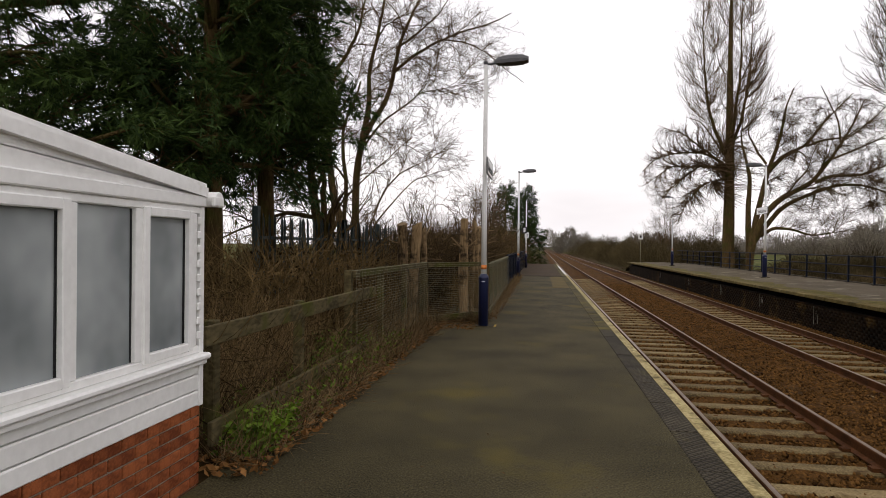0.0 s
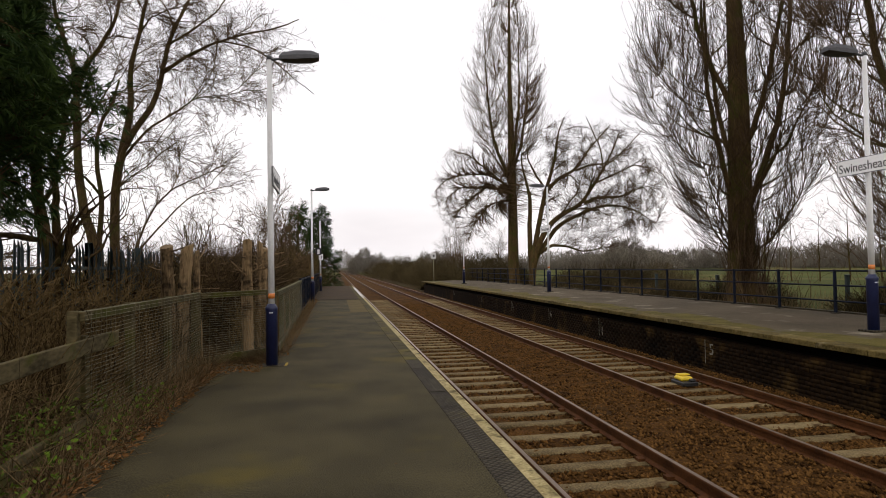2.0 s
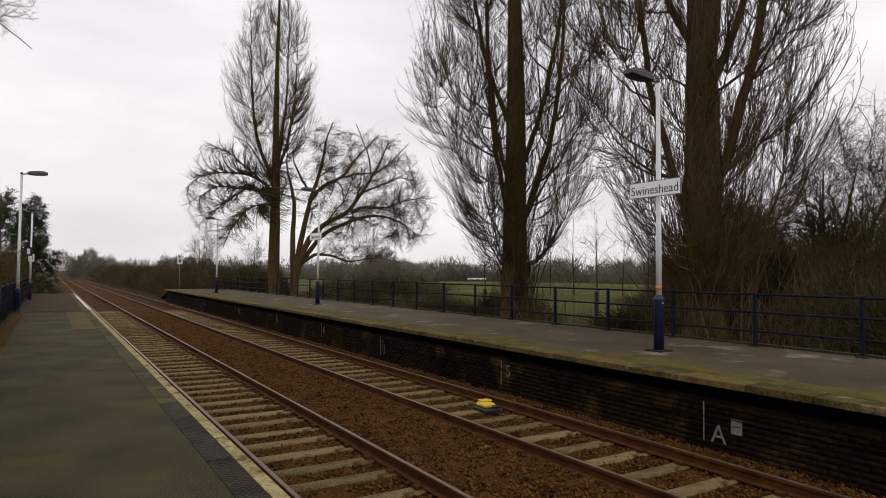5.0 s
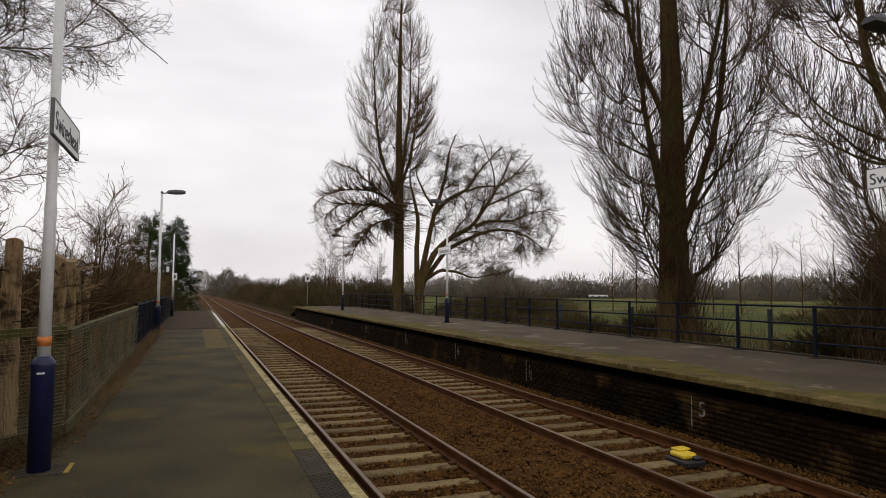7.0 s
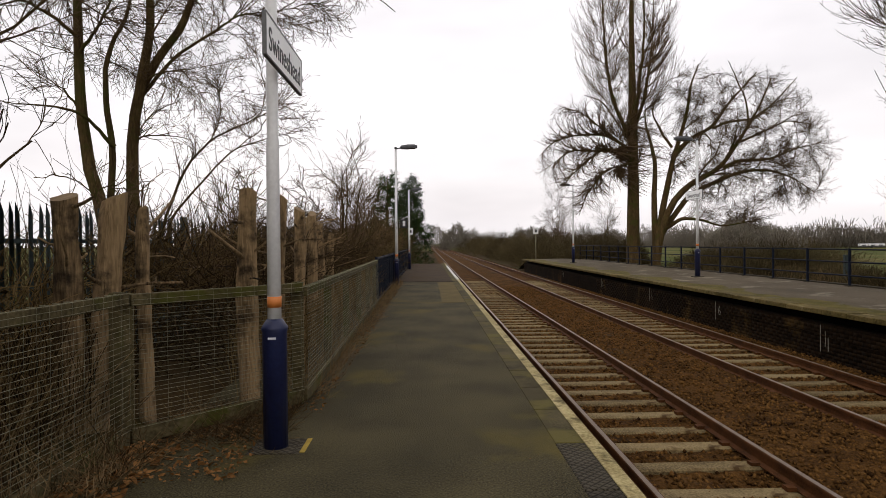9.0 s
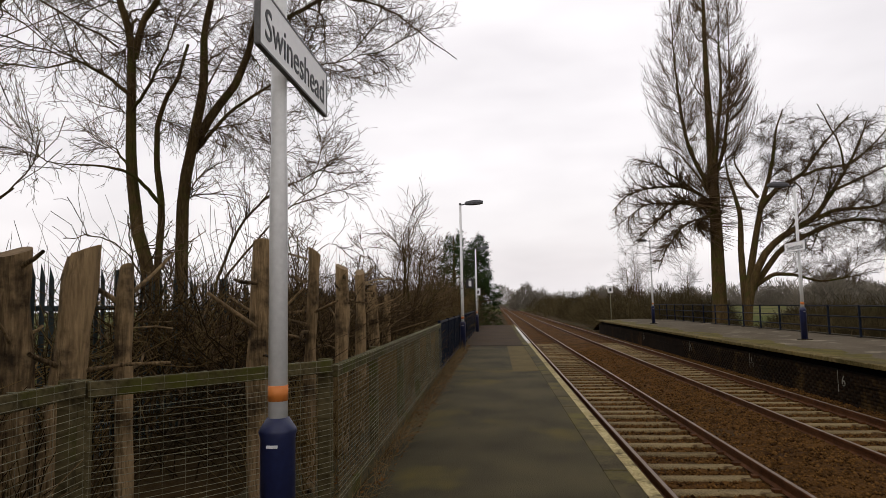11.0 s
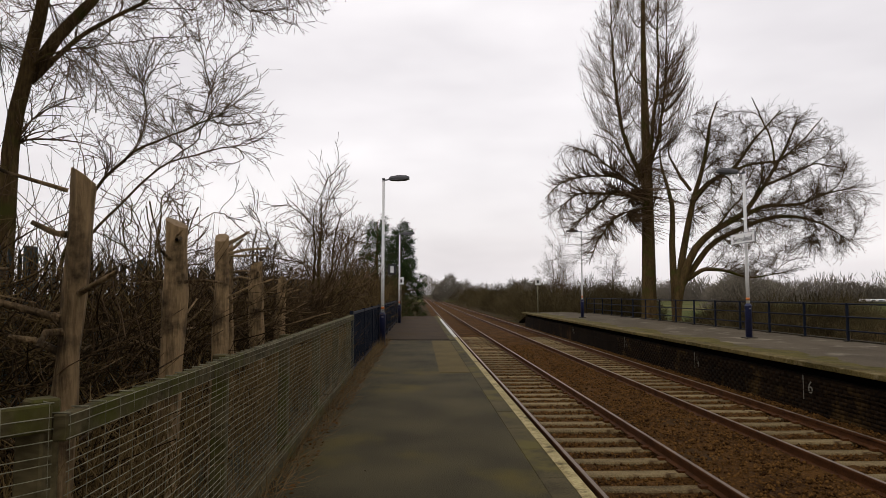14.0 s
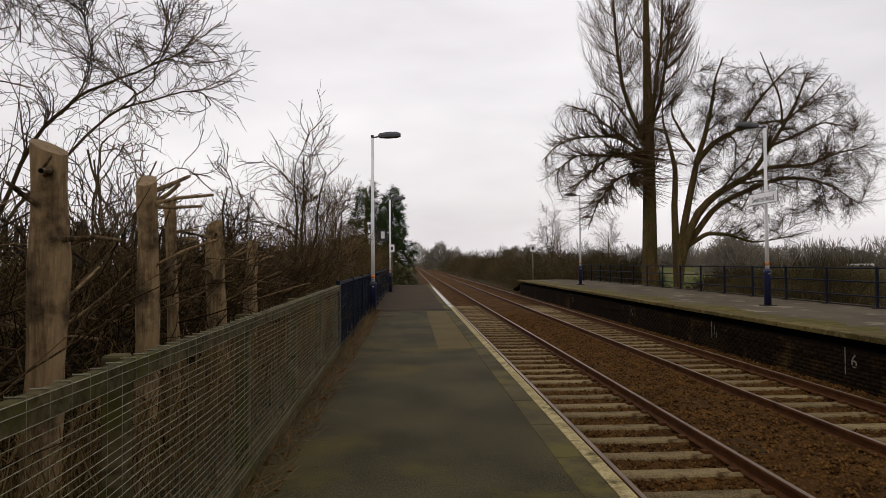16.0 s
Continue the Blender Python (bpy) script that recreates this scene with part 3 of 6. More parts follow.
def grow(g, P, R, targets, n=6, thick=0.55, lead=0.45, least=0.006, wander=0.05, upswept=False, first=0.15):
    """Branches that run from the lines P to the targets, each from the place on them that suits it best."""
    m = P.shape[1]
    k0 = int(first * m)
    T = np.gradient(P, axis=1)
    T /= np.linalg.norm(T, axis=2, keepdims=True) + 1e-9
    N, T, NR = P[:, k0:].reshape(-1, 3), T[:, k0:].reshape(-1, 3), R[:, k0:].reshape(-1)
    pick = []
    for part_of in np.array_split(targets, max(1, len(targets) * len(N) // 1500000 + 1)):
        d = part_of[:, None] - N[None]
        L = np.linalg.norm(d, axis=2) + 1e-6
        bend = 1 - (d * T[None]).sum(2) / L
        if upswept:
            bend = np.maximum(0.9 - d[..., 2] / L, 0) * 3
        pick.append(np.argmin((L + 0.12) * (1 + 0.9 * bend), 1))
    i = np.concatenate(pick)
    a, d = N[i], targets - N[i]
    L = np.linalg.norm(d, axis=1)
    way = T[i] + 0.35 * d / (L[:, None] + 1e-6)
    if upswept:
        way = d / (L[:, None] + 1e-6) * np.array([1.5, 1.5, 0.55])
    way /= np.linalg.norm(way, axis=1, keepdims=True) + 1e-9
    c = a + way * (L * lead)[:, None]
    t = np.linspace(0, 1, n)[None, :, None]
    Q = (1 - t) ** 2 * a[:, None] + 2 * t * (1 - t) * c[:, None] + t * t * targets[:, None]
    w = np.cumsum(g.normal(size=Q.shape) * wander, 1) * L[:, None, None] / n
    Q = Q + (w - w[:, :1])
    r0 = np.minimum(NR[i] * thick, 0.006 + L * 0.016)
    return Q, np.maximum(r0[:, None] * np.linspace(1, 0.3, n)[None], least)


def in_ellipsoids(g, shapes, n, hull=0.5):
    """Points in ellipsoids (centre, half sizes, share), denser towards the hull."""
    out = []
    for c, r, share in shapes:
        k = int(n * share)
        v = g.normal(size=(k, 3))
        v /= np.linalg.norm(v, axis=1, keepdims=True)
        out.append(np.array(c) + v * (g.uniform(0.02, 1, k) ** (hull / 1.5))[:, None] * np.array(r))
    return np.concatenate(out)


def crowned_tree(place, stems, shapes, seed, label, counts=(60, 700), twigs=8, size=(0.3, 0.9), up=0.03, spur=3):
    """A tree of drawn main limbs, whose branches and twigs fill rounded crowns."""
    g = np.random.default_rng(seed)
    P0, R0 = zip(*[line_of(pts, np.linspace(r0, r1, len(pts)), 20, g, 0.035) for pts, r0, r1 in stems])
    P0, R0 = np.concatenate(P0), np.concatenate(R0)
    L1, S1 = grow(g, P0, R0, in_ellipsoids(g, shapes, counts[0], 0.7), 10, 0.55, 0.45, 0.012, 0.12, first=0.3)
    A, AR = np.concatenate([P0[:, ::2], L1]), np.concatenate([R0[:, ::2], S1])
    L2, S2 = grow(g, A, AR, in_ellipsoids(g, shapes, counts[1], 0.55), 7, 0.5, 0.4, 0.0075, 0.14, first=0.25)
    L3, S3 = shoots(g, L2, S2, twigs, (0.15, 1.0), size, (20, 55), up, 0.2, 5, 0.65, 0.35, 0.0048)
    crown = [(L2, S2, 4), (L3, S3, 3)]
    if spur:
        crown.append((*shoots(g, L3, S3, spur, (0.3, 1.0), (0.1, 0.32), (25, 60), up, 0.2, 3, 0.8, 0.6, 0.0042), 3))
    return tree_from("bare_tree", [(P0, R0, 10), (L1, S1, 6)], crown, place, label)


def poplar(place, height, girth, seed, widths, low, limbs=46, fill=620, label="", forks=(), skirt=None, skirt_shapes=(), shift=0.0, basal=0):
    """widths: heights and half widths of the crown; low: the height of the lowest limb; forks: height, azimuth, spread, top and radius of each leader."""
    g = np.random.default_rng(seed)
    H = height
    P, R = line_of([(0, 0, -0.6), (0.02, 0, 0.3), (0.06, 0.03, 1.6), (0.1, 0.05, H * 0.3), (0.0, 0.1, H * 0.62), (0.1, 0, H * 0.98)], [girth * 1.45, girth * 1.1, girth * 0.95, girth * 0.72, girth * 0.36, 0.03], 26, g, 0.02)
    B, BR = [P[0]], [R[0]]
    t = np.linspace(0, 1, 26)
    for h, az, w, top, r in forks:
        a, k = radians(az), int(np.argmin(np.abs(P[0, :, 2] - h)))
        rad = w * (1 - (1 - np.clip(t * 1.6, 0, 1)) ** 2.0) + 0.25 * w * t
        wob = np.cumsum(g.normal(size=(26, 2)) * 0.03, 0)
        wob -= wob[0]
        B.append(np.stack([P[0, k, 0] + rad * math.cos(a) + wob[:, 0], P[0, k, 1] + rad * math.sin(a) + wob[:, 1], h + (top - h) * (0.75 * t + 0.25 * t * t)], 1))
        BR.append(np.maximum(r * (1 - t) ** 0.8, 0.02))
    B, BR = np.array(B), np.array(BR)
    hs, ws = np.array(widths, float).T

    def column(n, inner, hull):
        h = g.uniform(hs[0], hs[-1], 4 * n)
        h = h[g.uniform(0, 1, 4 * n) < (0.2 + np.interp(h, hs, ws) / ws.max()) / 1.2][:n]
        az, w = g.uniform(0, 2 * np.pi, len(h)), np.interp(h, hs, ws)
        lump = 1 + 0.09 * np.sin(3 * az + h * 0.9 + seed) + 0.07 * np.sin(5 * az - h * 1.7)
        r = w * inner * lump * g.uniform(0.03, 1, len(h)) ** hull
        return np.stack([shift * w + r * np.cos(az), r * np.sin(az), h], 1)

    L1, S1 = grow(g, B, BR, column(limbs, 0.8, 0.3), 12, 0.4, 0.55, 0.014, 0.1, True, low / H)
    A, AR = np.concatenate([B[:, ::2][:, :12], L1]), np.concatenate([BR[:, ::2][:, :12], S1])
    L2, S2 = grow(g, A, AR, column(fill, 1.0, 0.42), 8, 0.5, 0.5, 0.008, 0.1, True, 0.12)
    trunks = [(B, BR, 14), (L1, S1, 6)]
    if basal:
        q = np.stack([0.35 * g.normal(size=basal), 0.35 * g.normal(size=basal) - 0.2, np.full(basal, -0.4)], 1)
        d = np.stack([g.normal(size=basal) * 0.16 + 0.08, g.normal(size=basal) * 0.2, np.ones(basal)], 1) * g.uniform(2.2, 6.5, basal)[:, None]
        s = np.linspace(0, 1, 8)[None, :, None]
        K = q[:, None] + d[:, None] * s + np.cumsum(g.normal(size=(basal, 8, 3)) * 0.05, 1)
        L2, S2 = np.concatenate([L2, K]), np.concatenate([S2, np.maximum(g.uniform(0.015, 0.04, basal)[:, None] * np.linspace(1, 0.25, 8)[None], 0.007)])
    L3, S3 = shoots(g, L2, S2, 6, (0.15, 1.0), (0.4, 1.1), (10, 30), 0.24, 0.1, 5, 0.6, 0.4, 0.005)
    L4, S4 = shoots(g, L3, S3, 2, (0.25, 1.0), (0.08, 0.24), (20, 45), 0.1, 0.15, 3, 0.8, 0.6, 0.0045)
    crown = [(L2, S2, 4), (L3, S3, 3), (L4, S4, 3)]
    if skirt:
        K0, KR = zip(*[line_of(pts, np.linspace(r0, r1, len(pts)), 16, g, 0.035) for pts, r0, r1 in skirt])
        K0, KR = np.concatenate(K0), np.concatenate(KR)
        K1, KS = grow(g, K0, KR, in_ellipsoids(g, skirt_shapes, 800, 0.55), 8, 0.5, 0.45, 0.0075, 0.12, first=0.15)
        K2, KT = shoots(g, K1, KS, 6, (0.15, 1.0), (0.25, 0.7), (20, 55), 0.0, 0.2, 5, 0.65, 0.35, 0.005)
        trunks.append((K0, KR, 6))
        crown += [(K1, KS, 4), (K2, KT, 3)]
    return tree_from("poplar_tree", trunks, crown, place, label or "tall bare poplar with upswept branches behind the railing", group="poplars")


poplar((10.7, 46.2, -0.1), 24.5, 0.42, 11, [(7.0, 0.8), (9.5, 1.7), (11.5, 2.7), (13.5, 3.3), (15.5, 3.1), (17.5, 2.6), (19.5, 2.0), (21.5, 1.2), (24.3, 0.2)], 6.5, 60, 1000, forks=[(7.5, 175, 1.5, 20.0, 0.14), (8.5, 20, 1.3, 19.0, 0.12), (9.0, 280, 1.2, 20.5, 0.12)], shift=-0.1, skirt=[
    ([(-0.03, 0.0, 7.14), (-1.09, -0.16, 8.02), (-2.08, -0.32, 8.28), (-3.69, -0.48, 8.21), (-5.11, -0.64, 7.74), (-5.91, -0.8, 6.87)], 0.11, 0.02),
    ([(-0.03, 0.0, 6.98), (-2.0, -0.53, 7.41), (-3.69, -1.07, 6.13), (-4.73, -1.6, 5.0)], 0.09, 0.02),
    ([(-0.03, 0.0, 7.29), (-1.6, 0.2, 8.55), (-3.13, 0.4, 9.76), (-4.36, 0.6, 10.15)], 0.09, 0.02),
    ([(-0.03, 0.0, 6.51), (-1.73, -0.2, 6.13), (-2.88, -0.4, 4.7), (-3.4, -0.6, 3.3)], 0.07, 0.02),
    ([(-0.02, 0.0, 7.61), (-0.87, 0.47, 9.26), (-1.69, 0.93, 10.64), (-2.53, 1.4, 11.06)], 0.08, 0.02),
    ([(-0.03, 0.0, 6.82), (-1.2, 0.47, 7.34), (-3.62, 0.93, 7.51), (-5.12, 1.4, 6.41)], 0.08, 0.02)], skirt_shapes=[((-3.1, -0.3, 7.0), (3.0, 3.0, 3.7), 0.8), ((0.6, 0, 7.2), (1.8, 2.2, 2.8), 0.2)])
poplar((11.2, 20.6, -0.1), 22.5, 0.46, 12, [(2.0, 0.7), (3.0, 1.7), (4.2, 2.5), (6.0, 3.1), (8.0, 3.4), (10.0, 3.5), (12.0, 3.3), (16.0, 2.4), (20.0, 1.0), (22.3, 0.2)], 1.9, 100, 1800, forks=[(2.6, 200, 1.3, 16.0, 0.1), (3.0, -25, 1.4, 15.0, 0.13), (4.4, 95, 1.3, 15.5, 0.1), (5.2, 300, 1.4, 15.0, 0.1), (6.4, 160, 1.4, 17.0, 0.1)], basal=24)
poplar((11.0, 13.2, -0.1), 22.5, 0.5, 13, [(1.6, 0.7), (2.6, 1.7), (4.0, 2.5), (6.0, 3.0), (8.0, 3.2), (10.0, 3.3), (12.0, 3.2), (16.0, 2.4), (20.0, 1.0), (22.3, 0.2)], 1.7, 110, 1900, forks=[(2.4, 150, 1.4, 16.0, 0.11), (3.4, -50, 1.3, 16.5, 0.14), (3.9, 40, 1.2, 15.0, 0.12), (4.6, 230, 1.3, 15.5, 0.11), (6.0, 330, 1.4, 17.0, 0.11), (7.0, 80, 1.4, 17.0, 0.11)], basal=44)


def spreading_tree(name, place, stems, seed, label, each=(7, 9, 8), lens=((2.5, 5.0), (1.0, 2.6), (0.4, 1.2)), up=0.02, angle=(30, 65), droop=0.0):
    """stems: lists of points with radii at the start and end."""
    g = np.random.default_rng(seed)
    P0, R0 = [], []
    for pts, r0, r1 in stems:
        P, R = line_of(pts, np.linspace(r0, min(r1, 0.03), len(pts)), 18, g, 0.05)
        P0.append(P)
        R0.append(R)
    P0, R0 = np.concatenate(P0), np.concatenate(R0)
    L1, S1 = shoots(g, P0, R0, each[0], (0.3, 1.0), lens[0], angle, up, 0.26, 8, 0.48, 0.2, 0.01)
    L2, S2 = shoots(g, L1, S1, each[1], (0.15, 1.0), lens[1], (25, 65), up + droop, 0.2, 6, 0.6, 0.25, 0.007)
    L2b, S2b = shoots(g, P0, R0, each[1], (0.35, 1.0), lens[1], (30, 70), up, 0.14, 6, 0.4, 0.25, 0.007)
    L2, S2 = np.concatenate([L2, L2b]), np.concatenate([S2, S2b])
    L3, S3 = shoots(g, L2, S2, each[2], (0.15, 1.0), lens[2], (25, 65), up * 0.5 + droop, 0.3, 3, 0.6, 0.4, 0.0045)
    return tree_from(name, [(P0, R0, 10), (L1, S1, 6)], [(L2, S2, 4), (L3, S3, 3)], place, label)


crowned_tree((11.6, 45.0, -0.1), [
    ([(0.1, 0.0, -0.5), (0.13, 0.2, 1.13), (0.06, 0.28, 4.13), (0.23, 0.35, 6.27), (-0.1, 0.42, 7.6), (-0.3, 0.8, 9.0), (-0.1, 1.4, 10.2)], 0.24, 0.02),
    ([(0.1, 0.0, -0.5), (0.11, 0.0, 1.13), (0.66, 0.09, 4.13), (1.15, 0.17, 6.27), (1.76, 0.26, 8.13), (2.31, 0.34, 9.72), (2.45, 0.43, 10.99), (3.08, 0.51, 12.46)], 0.24, 0.03),
    ([(1.18, 0.1, 6.72), (2.28, 0.33, 7.86), (3.78, 0.55, 8.62), (5.09, 0.77, 10.38), (6.73, 1.0, 12.09)], 0.16, 0.03),
    ([(0.1, 0.0, -0.5), (0.12, -0.2, 1.72), (1.0, -0.31, 4.11), (2.13, -0.43, 5.17), (3.77, -0.54, 5.95), (4.34, -0.66, 6.84), (5.37, -0.77, 8.35), (6.18, -0.89, 9.86), (6.71, -1.0, 11.21)], 0.25, 0.03),
    ([(3.88, -0.6, 6.0), (4.75, -0.83, 6.38), (6.58, -1.05, 6.4), (7.84, -1.27, 6.99), (9.23, -1.5, 7.29)], 0.13, 0.02),
    ([(0.36, 0.0, 2.03), (2.0, -0.13, 4.38), (3.62, -0.27, 5.22), (5.25, -0.4, 5.85), (6.59, -0.53, 5.87), (7.91, -0.67, 5.44), (9.07, -0.8, 4.56)], 0.17, 0.02),
    ([(0.52, 0.0, 2.33), (1.43, -0.35, 3.05), (2.4, -0.7, 2.94), (3.47, -1.05, 2.51), (5.2, -1.4, 2.83)], 0.14, 0.02),
    ([(1.17, 0.2, 7.34), (0.55, 0.33, 8.42), (0.15, 0.47, 9.52), (0.53, 0.6, 10.82)], 0.09, 0.02),
    ([(4.86, -0.4, 7.5), (6.71, 0.07, 8.25), (8.46, 0.53, 9.01), (10.25, 1.0, 8.84)], 0.08, 0.02),
    ([(3.71, 0.4, 8.53), (4.78, 0.8, 8.96), (6.79, 1.2, 9.26), (8.57, 1.6, 10.86), (9.76, 2.0, 11.99)], 0.09, 0.02),
    ([(5.35, -0.8, 8.35), (5.13, -1.0, 9.8), (4.49, -1.2, 11.22), (3.98, -1.4, 12.04)], 0.06, 0.02)], [((5.3, 0, 7.2), (4.9, 4.2, 4.9), 0.82), ((8.4, -0.6, 6.0), (2.2, 2.6, 2.8), 0.1), ((2.6, 0.2, 10.4), (1.9, 2.0, 2.2), 0.08)], 21, "bare spreading tree with crooked limbs beside a poplar", (110, 1700), 6, (0.22, 0.65), 0.03, 2)

crowned_tree((-8.6, 21.5, 0.0), [
    ([(-0.05, -0.5, -0.2), (-0.2, -0.5, 2.17), (-0.63, -0.5, 3.39), (-0.75, -0.5, 4.37), (-0.74, -0.5, 5.84), (-0.71, -0.5, 6.99), (-0.94, -0.5, 7.8), (-1.24, -0.5, 8.61), (-1.47, -0.5, 9.42), (-1.55, -0.5, 10.07)], 0.15, 0.03),
    ([(-0.71, -0.5, 6.82), (-0.37, -0.62, 7.54), (0.05, -0.74, 8.09), (0.39, -0.86, 8.72), (0.57, -0.98, 9.33), (0.69, -1.1, 9.94)], 0.075, 0.025),
    ([(-0.3, -0.2, -0.2), (-0.28, -0.2, 2.26), (-0.17, -0.2, 3.75), (-0.31, -0.2, 4.58), (-0.36, -0.2, 5.42), (-0.21, -0.2, 6.09), (0.1, -0.2, 6.6), (0.21, -0.2, 7.27)], 0.085, 0.03),
    ([(0.0, 0.2, -0.2), (0.01, 0.2, 2.1), (0.04, 0.2, 3.8), (0.14, 0.2, 4.91), (0.4, 0.2, 5.85), (0.53, 0.2, 6.54), (0.45, 0.2, 7.23), (0.48, 0.2, 7.92), (0.77, 0.2, 8.8), (0.93, 0.2, 9.85), (1.02, 0.2, 10.73)], 0.15, 0.03),
    ([(0.09, 0.4, 5.11), (0.56, 0.67, 6.14), (0.9, 0.94, 6.74), (1.08, 1.21, 7.73), (1.19, 1.49, 8.83), (1.56, 1.76, 9.89), (1.86, 2.03, 10.68), (2.08, 2.3, 11.59)], 0.105, 0.03),
    ([(1.01, 1.7, 8.06), (1.6, 1.98, 8.68), (2.45, 2.26, 9.22), (3.34, 2.54, 9.67), (4.47, 2.82, 10.05), (5.24, 3.1, 10.54)], 0.062, 0.015),
    ([(2.78, 2.5, 9.43), (3.52, 2.6, 9.32), (4.28, 2.7, 8.89), (5.04, 2.8, 8.24), (5.63, 2.9, 7.74)], 0.03, 0.01),
    ([(0.22, 0.3, 5.01), (0.74, 0.6, 5.91), (1.5, 0.9, 6.57), (2.03, 1.2, 7.12), (2.94, 1.5, 7.32)], 0.045, 0.012),
    ([(1.18, 1.5, 8.84), (1.84, 1.7, 9.41), (2.7, 1.9, 10.29), (3.23, 2.1, 11.18)], 0.045, 0.012),
    ([(-0.12, -0.3, 3.74), (-0.37, -0.6, 4.11), (-0.63, -0.9, 4.39), (-0.96, -1.2, 4.45), (-1.47, -1.5, 4.43)], 0.045, 0.012),
    ([(-0.77, -0.5, 5.67), (-0.35, -0.67, 6.05), (0.15, -0.83, 6.6), (0.51, -1.0, 7.21)], 0.04, 0.012),
    ([(-0.2, 1.5, -0.2), (0.15, 1.5, 2.31), (0.72, 1.62, 3.69), (1.29, 1.75, 4.31), (2.15, 1.88, 4.75), (2.85, 2.0, 5.16)], 0.04, 0.012),
    ([(-0.1, 1.5, -0.2), (0.24, 1.5, 2.22), (0.96, 1.67, 3.14), (1.71, 1.83, 3.99), (2.85, 2.0, 4.39)], 0.035, 0.012),
    ([(-0.74, -0.5, 6.0), (-1.11, -0.83, 6.4), (-1.55, -1.17, 6.61), (-1.96, -1.5, 6.35)], 0.045, 0.012)], [((0.3, 0.2, 8.6), (3.0, 3.0, 3.6), 0.42), ((2.9, 1.8, 8.6), (2.9, 2.0, 2.0), 0.26), ((-2.4, -0.8, 7.4), (2.4, 2.6, 3.4), 0.2), ((1.9, 1.4, 5.0), (2.2, 1.8, 1.7), 0.12)], 22, "bare multi-stemmed tree overhanging the fence", (70, 800), 6, (0.25, 0.75), -0.03, 3)

# ---- conservatory beside the platform ----


